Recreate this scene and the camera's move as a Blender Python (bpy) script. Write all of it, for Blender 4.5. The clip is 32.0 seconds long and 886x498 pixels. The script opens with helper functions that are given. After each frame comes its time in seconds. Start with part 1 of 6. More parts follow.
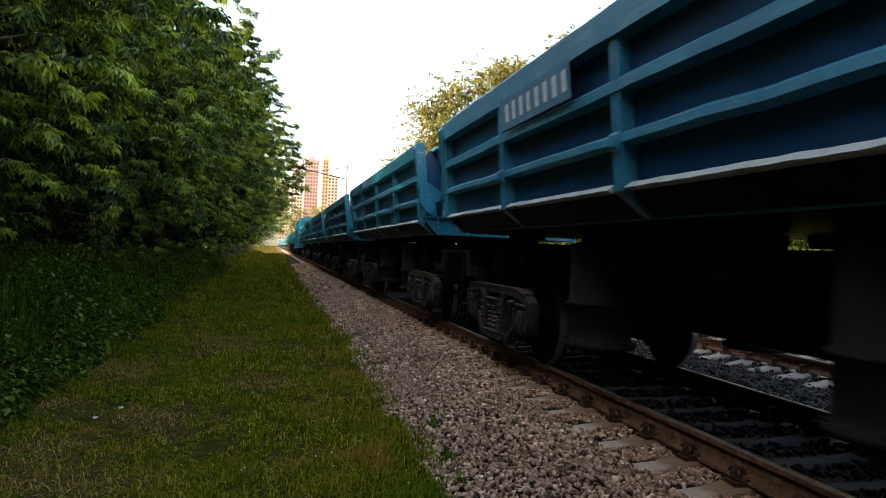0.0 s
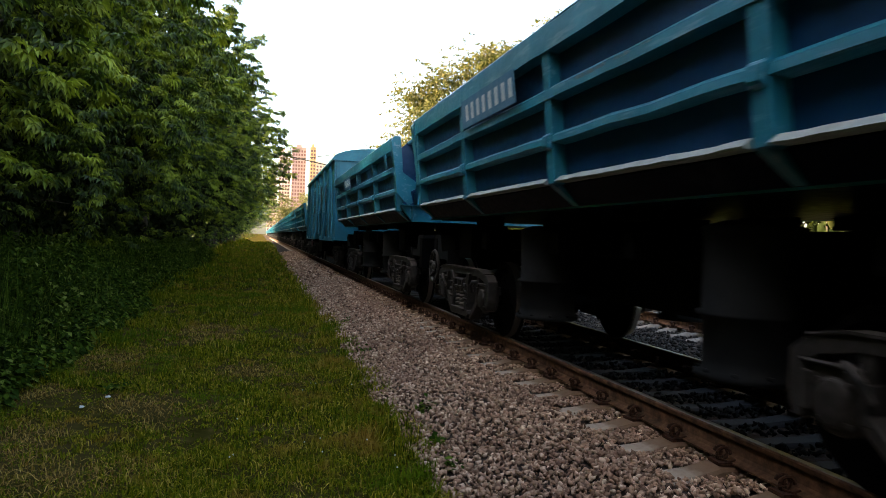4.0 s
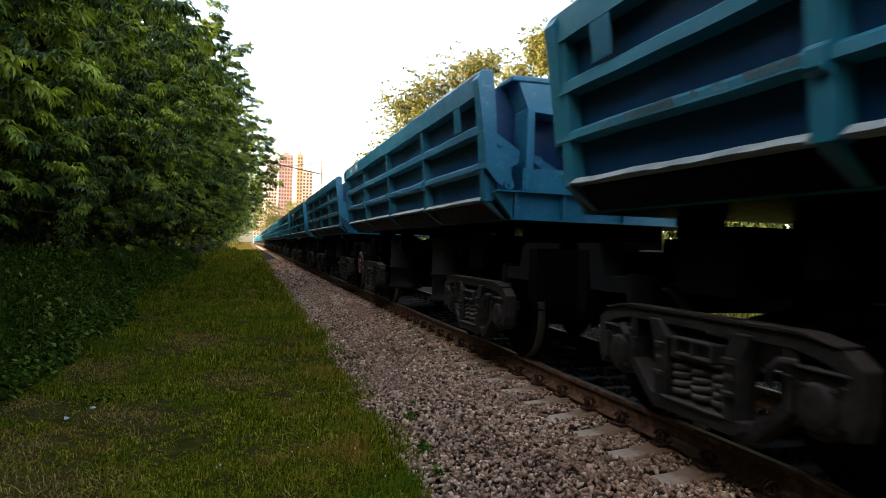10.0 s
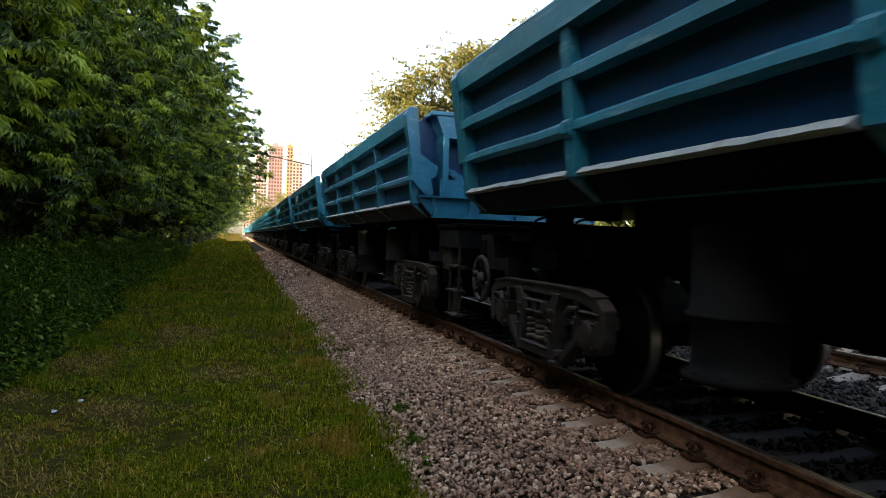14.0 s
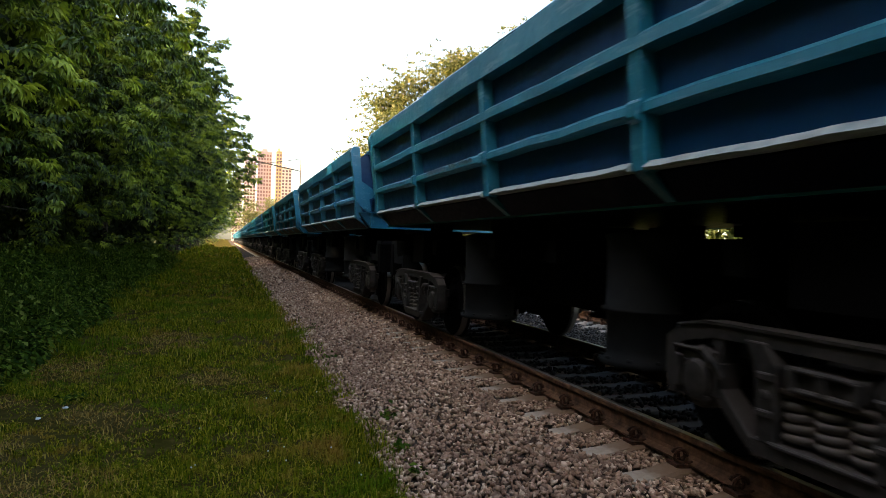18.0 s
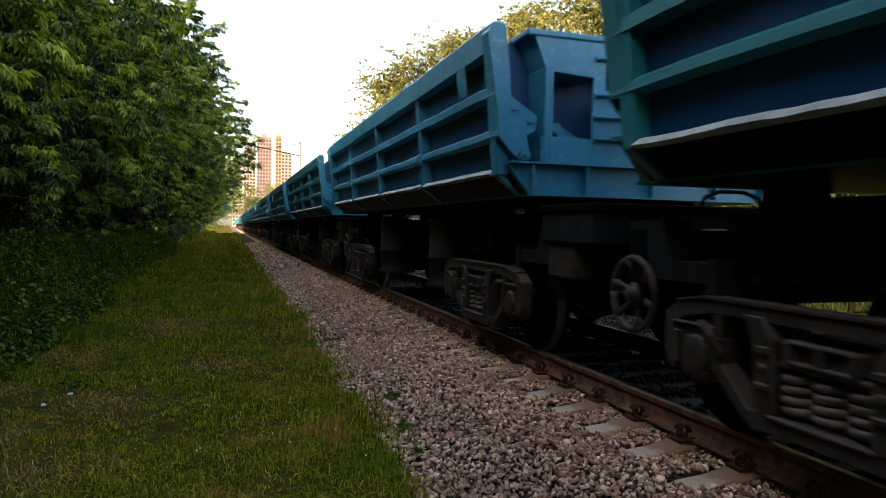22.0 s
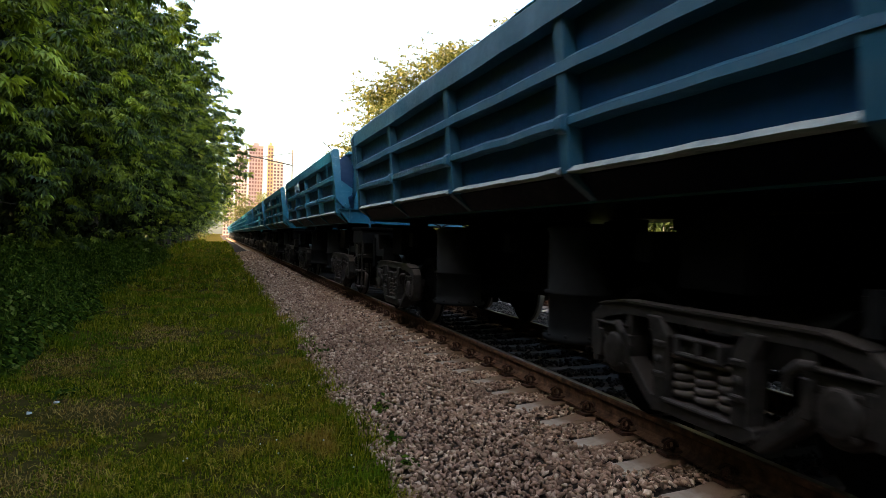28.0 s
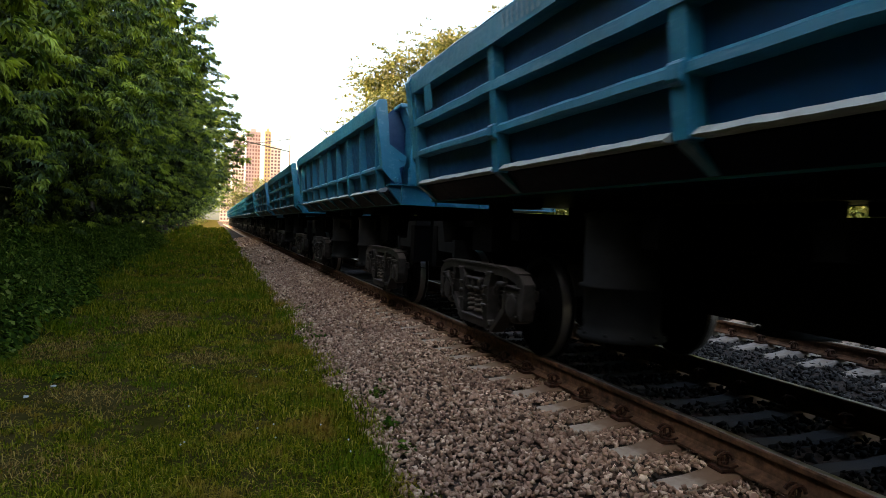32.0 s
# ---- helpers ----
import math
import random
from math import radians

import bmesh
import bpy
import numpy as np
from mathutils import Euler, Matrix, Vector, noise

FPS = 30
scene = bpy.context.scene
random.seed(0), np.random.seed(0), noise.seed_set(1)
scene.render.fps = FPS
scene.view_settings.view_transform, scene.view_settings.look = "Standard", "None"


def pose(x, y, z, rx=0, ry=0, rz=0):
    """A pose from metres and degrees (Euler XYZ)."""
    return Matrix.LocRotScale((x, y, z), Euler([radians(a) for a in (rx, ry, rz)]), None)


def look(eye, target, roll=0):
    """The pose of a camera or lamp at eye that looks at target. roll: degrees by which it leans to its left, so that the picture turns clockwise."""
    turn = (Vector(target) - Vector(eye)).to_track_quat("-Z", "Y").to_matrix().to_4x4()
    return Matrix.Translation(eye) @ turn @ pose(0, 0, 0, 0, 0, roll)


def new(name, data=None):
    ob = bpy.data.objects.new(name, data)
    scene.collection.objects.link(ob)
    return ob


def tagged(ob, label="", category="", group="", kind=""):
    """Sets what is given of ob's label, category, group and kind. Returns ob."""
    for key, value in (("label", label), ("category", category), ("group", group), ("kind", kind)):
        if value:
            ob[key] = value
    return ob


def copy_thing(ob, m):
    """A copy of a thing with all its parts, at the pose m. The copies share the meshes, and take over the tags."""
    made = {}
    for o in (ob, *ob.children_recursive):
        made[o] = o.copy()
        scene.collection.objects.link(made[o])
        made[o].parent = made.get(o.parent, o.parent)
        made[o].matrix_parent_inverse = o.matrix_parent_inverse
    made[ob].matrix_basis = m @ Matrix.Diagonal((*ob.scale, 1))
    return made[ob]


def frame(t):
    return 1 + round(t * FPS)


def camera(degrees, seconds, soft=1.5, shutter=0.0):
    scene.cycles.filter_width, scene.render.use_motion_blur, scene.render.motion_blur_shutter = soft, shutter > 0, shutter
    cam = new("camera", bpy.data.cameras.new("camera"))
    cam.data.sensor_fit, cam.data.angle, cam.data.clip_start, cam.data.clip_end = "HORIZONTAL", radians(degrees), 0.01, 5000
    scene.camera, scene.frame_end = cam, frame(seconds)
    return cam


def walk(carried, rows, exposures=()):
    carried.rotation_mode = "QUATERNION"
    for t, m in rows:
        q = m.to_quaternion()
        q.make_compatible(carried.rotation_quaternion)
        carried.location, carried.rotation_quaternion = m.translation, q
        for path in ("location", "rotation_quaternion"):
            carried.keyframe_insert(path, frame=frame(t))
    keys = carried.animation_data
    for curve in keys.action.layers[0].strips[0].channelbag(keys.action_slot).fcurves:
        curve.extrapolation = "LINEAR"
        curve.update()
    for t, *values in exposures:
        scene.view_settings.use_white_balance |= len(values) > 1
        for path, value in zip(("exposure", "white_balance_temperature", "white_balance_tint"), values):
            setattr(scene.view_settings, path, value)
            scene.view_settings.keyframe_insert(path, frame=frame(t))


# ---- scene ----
cam = camera(65.84, 32.0, soft=0.5, shutter=0.15)
walk(cam, [
    (0, look((-3.857, 0.000, 1.204), (-1.462, 9.709, 1.266), 2.63)),
    (0.5, look((-3.858, -0.001, 1.204), (-1.468, 9.708, 1.322), 2.59)),
    (1, look((-3.852, -0.003, 1.210), (-1.416, 9.695, 1.316), 2.09)),
    (1.5, look((-3.848, -0.002, 1.199), (-1.399, 9.693, 1.268), 2.21)),
    (2, look((-3.836, 0.002, 1.198), (-1.391, 9.698, 1.221), 2.08)),
    (2.5, look((-3.847, -0.001, 1.205), (-1.325, 9.676, 1.253), 2.14)),
    (3, look((-3.850, -0.009, 1.204), (-1.310, 9.663, 1.254), 2.14)),
    (3.5, look((-3.839, 0.002, 1.196), (-1.277, 9.668, 1.179), 2.13)),
    (4, look((-3.838, 0.006, 1.190), (-1.278, 9.672, 1.067), 2.12)),
    (4.5, look((-3.834, 0.014, 1.198), (-1.243, 9.671, 1.057), 2.17)),
    (6.5, look((-3.838, 0.004, 1.199), (-1.094, 9.619, 1.102), 2.37)),
    (7, look((-3.835, 0.002, 1.198), (-1.088, 9.617, 1.087), 2.44)),
    (7.5, look((-3.841, 0.001, 1.198), (-1.105, 9.619, 1.101), 2.47)),
    (8, look((-3.837, 0.006, 1.199), (-1.070, 9.614, 1.045), 2.46)),
    (8.5, look((-3.844, 0.002, 1.193), (-1.054, 9.603, 1.025), 2.47)),
    (9, look((-3.837, -0.008, 1.199), (-1.051, 9.595, 1.130), 2.30)),
    (9.5, look((-3.842, -0.011, 1.200), (-1.121, 9.612, 1.234), 2.08)),
    (10, look((-3.839, -0.012, 1.199), (-1.109, 9.608, 1.184), 1.84)),
    (10.5, look((-3.827, -0.016, 1.194), (-1.047, 9.589, 1.120), 1.45)),
    (11, look((-3.812, -0.005, 1.199), (-1.003, 9.592, 1.085), 1.13)),
    (11.5, look((-3.823, -0.004, 1.201), (-0.975, 9.582, 1.067), 1.27)),
    (12, look((-3.815, -0.011, 1.207), (-1.000, 9.584, 1.108), 1.04)),
    (12.5, look((-3.813, -0.015, 1.204), (-0.889, 9.546, 1.029), 1.60)),
    (13, look((-3.814, -0.021, 1.208), (-0.925, 9.551, 1.087), 1.60)),
    (13.5, look((-3.823, -0.020, 1.202), (-0.947, 9.557, 1.124), 2.13)),
    (14, look((-3.827, -0.019, 1.207), (-0.961, 9.561, 1.071), 1.83)),
    (14.5, look((-3.825, -0.031, 1.208), (-0.861, 9.519, 1.110), 1.89)),
    (16.5, look((-3.828, -0.035, 1.204), (-0.853, 9.512, 1.134), 1.91)),
    (17, look((-3.824, -0.040, 1.206), (-0.862, 9.511, 1.183), 1.72)),
    (17.5, look((-3.826, -0.041, 1.207), (-0.796, 9.489, 1.189), 2.01)),
    (18, look((-3.822, -0.037, 1.211), (-0.809, 9.498, 1.174), 1.98)),
    (18.5, look((-3.835, -0.033, 1.205), (-0.774, 9.487, 1.133), 2.24)),
    (19, look((-3.814, -0.030, 1.208), (-0.786, 9.500, 1.092), 1.79)),
    (19.5, look((-3.828, -0.030, 1.201), (-0.802, 9.500, 1.073), 2.08)),
    (20, look((-3.835, -0.031, 1.198), (-0.783, 9.491, 1.039), 1.95)),
    (20.5, look((-3.821, -0.028, 1.195), (-0.783, 9.497, 0.981), 1.87)),
    (21, look((-3.824, -0.034, 1.191), (-0.779, 9.490, 1.086), 1.41)),
    (21.5, look((-3.811, -0.040, 1.198), (-0.826, 9.503, 1.046), 1.29)),
    (22, look((-3.813, -0.028, 1.196), (-0.814, 9.508, 0.906), 1.09)),
    (22.5, look((-3.824, -0.025, 1.184), (-0.799, 9.504, 0.955), 1.68)),
    (23, look((-3.809, -0.018, 1.189), (-0.850, 9.531, 0.956), 1.88)),
    (23.5, look((-3.813, -0.022, 1.196), (-0.830, 9.520, 0.991), 1.90)),
    (24, look((-3.814, -0.018, 1.196), (-0.802, 9.515, 0.982), 1.61)),
    (24.5, look((-3.810, -0.026, 1.188), (-0.731, 9.485, 0.972), 1.78)),
    (25, look((-3.811, -0.026, 1.198), (-0.716, 9.480, 0.935), 1.72)),
    (25.5, look((-3.818, -0.037, 1.198), (-0.735, 9.475, 1.040), 1.85)),
    (26, look((-3.820, -0.039, 1.197), (-0.719, 9.467, 1.070), 2.01)),
    (26.5, look((-3.813, -0.045, 1.198), (-0.704, 9.458, 1.069), 1.91)),
    (28.5, look((-3.818, -0.049, 1.204), (-0.698, 9.451, 1.094), 1.81)),
    (29, look((-3.814, -0.047, 1.203), (-0.697, 9.454, 1.107), 1.94)),
    (29.5, look((-3.819, -0.049, 1.198), (-0.671, 9.441, 1.089), 2.03)),
    (30, look((-3.823, -0.047, 1.193), (-0.665, 9.441, 1.102), 2.16)),
    (30.5, look((-3.819, -0.056, 1.195), (-0.646, 9.426, 1.065), 2.10)),
    (31, look((-3.826, -0.051, 1.194), (-0.631, 9.423, 1.011), 2.25)),
    (31.5, look((-3.825, -0.041, 1.192), (-0.640, 9.435, 0.952), 2.37)),
    (32, look((-3.818, -0.038, 1.189), (-0.656, 9.444, 0.887), 2.17)),
], exposures=[(0, 2.68, 7650, 10), (32, 2.68, 7650, 10)])

# ---- world and light ----
SUN_DIR = Vector((-0.88, -0.16, 0.44)).normalized()
world = bpy.data.worlds.new("evening_sky")
scene.world = world
world.use_nodes = True
wn = world.node_tree.nodes
sky = wn.new("ShaderNodeTexSky")
sky.sky_type = "NISHITA"
sky.sun_disc = False
sky.sun_elevation = math.asin(SUN_DIR.z)
sky.sun_rotation = math.atan2(SUN_DIR.x, SUN_DIR.y)
sky.dust_density = 3.0
sky.ozone_density = 1.0
wn["Background"].inputs["Strength"].default_value = 0.15
world.node_tree.links.new(sky.outputs[0], wn["Background"].inputs["Color"])
sun = new("sun", bpy.data.lights.new("sun", "SUN"))
sun.data.energy = 4.0
sun.data.angle = radians(0.5)
sun.data.color = (1.0, 0.80, 0.58)
sun.matrix_world = look((0, 0, 60), Vector((0, 0, 60)) - SUN_DIR)


# ---- materials ----
def material(name, build, rough=0.8, metal=0.0, spec=0.5):
    m = bpy.data.materials.new(name)
    m.use_nodes = True
    nt = m.node_tree
    b = nt.nodes["Principled BSDF"]
    b.inputs["Roughness"].default_value = rough
    b.inputs["Metallic"].default_value = metal
    b.inputs["Specular IOR Level"].default_value = spec
    build(nt, b)
    return m


def node(nt, kind, **values):
    n = nt.nodes.new(kind)
    for k, v in values.items():
        n.inputs[k.replace("_", " ")].default_value = v
    return n


def noise_tex(nt, scale, detail=6.0, rough=0.6, space="Object"):
    tc = nt.nodes.new("ShaderNodeTexCoord")
    n = node(nt, "ShaderNodeTexNoise", Scale=scale, Detail=detail, Roughness=rough)
    nt.links.new(tc.outputs[space], n.inputs["Vector"])
    return n


def ramp(nt, src, stops):
    r = nt.nodes.new("ShaderNodeValToRGB")
    e = r.color_ramp.elements
    while len(e) < len(stops):
        e.new(0.5)
    for el, (p, c) in zip(e, stops):
        el.position, el.color = p, (*c, 1)
    nt.links.new(src, r.inputs[0])
    return r


def mix(nt, fac, a, b, mode="MIX"):
    m = nt.nodes.new("ShaderNodeMix")
    m.data_type, m.blend_type = "RGBA", mode
    for sock, v in ((m.inputs[0], fac), (m.inputs[6], a), (m.inputs[7], b)):
        if isinstance(v, (int, float)):
            sock.default_value = v
        elif isinstance(v, tuple):
            sock.default_value = (*v, 1)
        else:
            nt.links.new(v, sock)
    return m.outputs[2]


def bump(nt, b, src, strength, dist):
    n = node(nt, "ShaderNodeBump", Strength=strength, Distance=dist)
    nt.links.new(src, n.inputs["Height"])
    nt.links.new(n.outputs[0], b.inputs["Normal"])


def paint(name, base, dust=(0.20, 0.17, 0.14), rust=(0.13, 0.055, 0.025), fade=0.35, spec=0.4, scuff=0.0):
    """Old oil paint: faded patches, coal dust, chips with rust."""
    def build(nt, b):
        big = noise_tex(nt, 0.9, 8, 0.65)
        fine = noise_tex(nt, 14, 8, 0.7)
        pale = tuple(min(1, c * 1.35 + 0.02) for c in base)
        deep = tuple(c * 0.72 for c in base)
        c = ramp(nt, big.outputs[0], [(0.3, deep), (0.55, base), (0.75, pale)]).outputs[0]
        d = ramp(nt, fine.outputs[0], [(0.45, (0, 0, 0)), (0.8, (fade, fade, fade))]).outputs[0]
        c = mix(nt, d, c, dust)
        tc = nt.nodes.new("ShaderNodeTexCoord")
        mp = nt.nodes.new("ShaderNodeMapping")
        mp.inputs["Scale"].default_value = (5, 5, 0.7)
        st = node(nt, "ShaderNodeTexNoise", Scale=1.6, Detail=7, Roughness=0.7)
        nt.links.new(tc.outputs["Object"], mp.inputs[0])
        nt.links.new(mp.outputs[0], st.inputs["Vector"])
        s = ramp(nt, st.outputs[0], [(0.58, (0, 0, 0)), (0.72, (0.45, 0.45, 0.45))]).outputs[0]
        c = mix(nt, s, c, dust)
        if scuff:
            mp2 = nt.nodes.new("ShaderNodeMapping")
            mp2.inputs["Scale"].default_value = (7, 1.1, 9)
            sc = node(nt, "ShaderNodeTexNoise", Scale=1.3, Detail=8, Roughness=0.7)
            nt.links.new(tc.outputs["Object"], mp2.inputs[0])
            nt.links.new(mp2.outputs[0], sc.inputs["Vector"])
            s = ramp(nt, sc.outputs[0], [(0.54, (0, 0, 0)), (0.66, (scuff, scuff, scuff))]).outputs[0]
            c = mix(nt, s, c, (0.17, 0.29, 0.36))
        chip = noise_tex(nt, 5.5, 10, 0.75)
        k = ramp(nt, chip.outputs[0], [(0.70, (0, 0, 0)), (0.73, (1, 1, 1))]).outputs[0]
        c = mix(nt, k, c, rust)
        nt.links.new(c, b.inputs["Base Color"])
        r = ramp(nt, fine.outputs[0], [(0.3, (0.27, 0.27, 0.27)), (0.7, (0.52, 0.52, 0.52))])
        nt.links.new(r.outputs[0], b.inputs["Roughness"])
        bump(nt, b, fine.outputs[0], 0.25, 0.01)
    return material(name, build, 0.5, 0.0, spec)


def grained(name, stops, scale, rough=0.85, metal=0.0, bump_s=0.4, bump_d=0.01, scale2=None, tint=None, space="Object", spec=0.3):
    def build(nt, b):
        n = noise_tex(nt, scale, 9, 0.68, space)
        c = ramp(nt, n.outputs[0], stops).outputs[0]
        if scale2:
            n2 = noise_tex(nt, scale2, 5, 0.6, space)
            f = ramp(nt, n2.outputs[0], [(0.42, (0, 0, 0)), (0.62, (0.8, 0.8, 0.8))]).outputs[0]
            c = mix(nt, f, c, tint)
        nt.links.new(c, b.inputs["Base Color"])
        bump(nt, b, n.outputs[0], bump_s, bump_d)
    return material(name, build, rough, metal, spec)


def island(name, stops, rough=0.8, patch=None, translucent=0.0, bumped=False, spec=0.3, gain=0.5, sharp=0.0):
    """One tone for each loose piece, with slow patches over the ground."""
    def build(nt, b):
        g = nt.nodes.new("ShaderNodeNewGeometry")
        c = ramp(nt, g.outputs["Random Per Island"], stops).outputs[0]
        if patch:
            n = noise_tex(nt, patch[0], 4, 0.6)
            f = ramp(nt, n.outputs[0], [(0.47 + sharp, (0, 0, 0)), (0.62 + 0.4 * sharp, (gain, gain, gain))]).outputs[0]
            c = mix(nt, f, c, patch[1])
        if bumped:
            n = noise_tex(nt, 60, 5, 0.7)
            dark = ramp(nt, n.outputs[0], [(0.3, (0.72, 0.72, 0.72)), (0.7, (1.15, 1.15, 1.15))]).outputs[0]
            c = mix(nt, 1.0, c, dark, "MULTIPLY")
            bump(nt, b, n.outputs[0], 0.5, 0.006)
        nt.links.new(c, b.inputs["Base Color"])
        if translucent:
            t = nt.nodes.new("ShaderNodeBsdfTranslucent")
            warm = mix(nt, 1.0, c, (1.5, 1.35, 0.7), "MULTIPLY")
            nt.links.new(warm, t.inputs["Color"])
            mx = nt.nodes.new("ShaderNodeMixShader")
            mx.inputs[0].default_value = translucent
            out = nt.nodes["Material Output"]
            nt.links.new(b.outputs[0], mx.inputs[1])
            nt.links.new(t.outputs[0], mx.inputs[2])
            nt.links.new(mx.outputs[0], out.inputs["Surface"])
    return material(name, build, rough, 0.0, spec)


BLUE = paint("faded_blue_paint", (0.0005, 0.128, 0.216), (0.012, 0.100, 0.150), fade=0.28, spec=0.5, scuff=0.35)
PALE = paint("pale_blue_paint", (0.001, 0.146, 0.218), (0.026, 0.124, 0.164), fade=0.32, spec=0.35, scuff=0.6)
TEAL = paint("sea_green_paint", (0.002, 0.128, 0.150), (0.04, 0.115, 0.12), fade=0.22, spec=0.3)
SLATE = paint("slate_blue_paint", (0.012, 0.088, 0.150), (0.10, 0.12, 0.13), fade=0.28, spec=0.3)
BOXBLUE = paint("box_wagon_paint", (0.003, 0.155, 0.228), (0.070, 0.155, 0.180), fade=0.42, spec=0.35)
# Panel sheets in a darker navy than the rails.
NAVY = paint("coal_grimed_panel_paint", (0.0003, 0.036, 0.102), (0.003, 0.038, 0.080), (0.010, 0.011, 0.014), fade=0.32, spec=0.26)
# Belly paint carries the underside's shade in its near-black blue.
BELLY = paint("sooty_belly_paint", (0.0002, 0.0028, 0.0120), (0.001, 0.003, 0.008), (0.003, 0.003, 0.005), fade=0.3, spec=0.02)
LEDGE = grained("dusty_ledge", [(0.3, (0.14, 0.185, 0.19)), (0.55, (0.29, 0.335, 0.325)), (0.72, (0.21, 0.215, 0.19)), (0.8, (0.13, 0.075, 0.045))], 3.0, 0.8)
# Dirty steel, taken almost to black so the colour carries underframe shade.
SOOT_SHADE = grained("sooty_steel", [(0.3, (0.0010, 0.0010, 0.0011)), (0.7, (0.0030, 0.0029, 0.0029))], 6, 0.85, 0.0, 0.3, 0.006, spec=0.03)
def dusty_toplit_cast(name, dark, mid, dust):
    """Greasy black casting; brake dust and painted top light brighten whatever faces up."""
    def build(nt, b):
        n = noise_tex(nt, 9, 9, 0.68)
        c = ramp(nt, n.outputs[0], [(0.3, dark), (0.7, mid)]).outputs[0]
        g = nt.nodes.new("ShaderNodeNewGeometry")
        sep = nt.nodes.new("ShaderNodeSeparateXYZ")
        nt.links.new(g.outputs["Normal"], sep.inputs[0])
        # Upward faces turn paler: settled dust plus a painted highlight.
        f = ramp(nt, sep.outputs[2], [(0.35, (0, 0, 0)), (0.9, (0.8, 0.8, 0.8))]).outputs[0]
        c = mix(nt, f, c, dust)
        nt.links.new(c, b.inputs["Base Color"])
        bump(nt, b, n.outputs[0], 0.5, 0.006)
    return material(name, build, 0.62, 0.0, 0.2)


CAST = dusty_toplit_cast("greasy_cast_steel", (0.0034, 0.0030, 0.0028), (0.034, 0.0285, 0.0250), (0.060, 0.049, 0.042))
CYL = grained("dusty_grey_cylinder", [(0.3, (0.0036, 0.0046, 0.0050)), (0.6, (0.0100, 0.0107, 0.0110)), (0.8, (0.018, 0.0135, 0.010))], 4, 0.8, 0.0, 0.2, 0.004, spec=0.06)
SPRING = dusty_toplit_cast("dusty_spring_steel", (0.016, 0.013, 0.0115), (0.085, 0.069, 0.058), (0.15, 0.12, 0.098))
RIM = grained("polished_rim", [(0.3, (0.22, 0.21, 0.20)), (0.7, (0.34, 0.33, 0.31))], 30, 0.36, 1.0, 0.1, 0.002)
REDWHEEL = paint("worn_red_paint", (0.105, 0.030, 0.026), (0.07, 0.05, 0.04))
PLATE = grained("chalky_plate", [(0.35, (0.030, 0.130, 0.225)), (0.7, (0.080, 0.185, 0.265))], 7, 0.75)
CHALK = grained("faint_chalk", [(0.35, (0.10, 0.19, 0.25)), (0.7, (0.27, 0.34, 0.37))], 25, 0.9)
FIGURE = grained("faded_figure_paint", [(0.35, (0.30, 0.38, 0.42)), (0.7, (0.52, 0.57, 0.58))], 22, 0.85)
SCUFF = paint("scuffed_chord_paint", (0.020, 0.175, 0.285), (0.30, 0.36, 0.38), fade=0.75, spec=0.35)
STRAW = island("dry_straw", [(0.0, (0.10, 0.060, 0.016)), (0.5, (0.25, 0.150, 0.040)), (1.0, (0.46, 0.31, 0.090))], 0.85, None, 0.15, spec=0.05)
WHITE = grained("chalk_white_paint", [(0.3, (0.42, 0.45, 0.46)), (0.6, (0.66, 0.68, 0.67))], 18, 0.8)
RAILSIDE = grained("rusty_rail", [(0.3, (0.026, 0.015, 0.010)), (0.55, (0.105, 0.054, 0.030)), (0.8, (0.22, 0.115, 0.060))], 9, 0.9, 0.0, 0.5, 0.004, spec=0.1)
RAILTOP = grained("worn_rail_head", [(0.3, (0.14, 0.115, 0.095)), (0.7, (0.26, 0.225, 0.19))], 25, 0.42, 1.0, 0.1, 0.002)
RUSTCLIP = grained("rusty_spring_clip", [(0.3, (0.012, 0.007, 0.005)), (0.7, (0.070, 0.028, 0.014))], 30, 0.85, 0.0, 0.5, 0.003, spec=0.15)
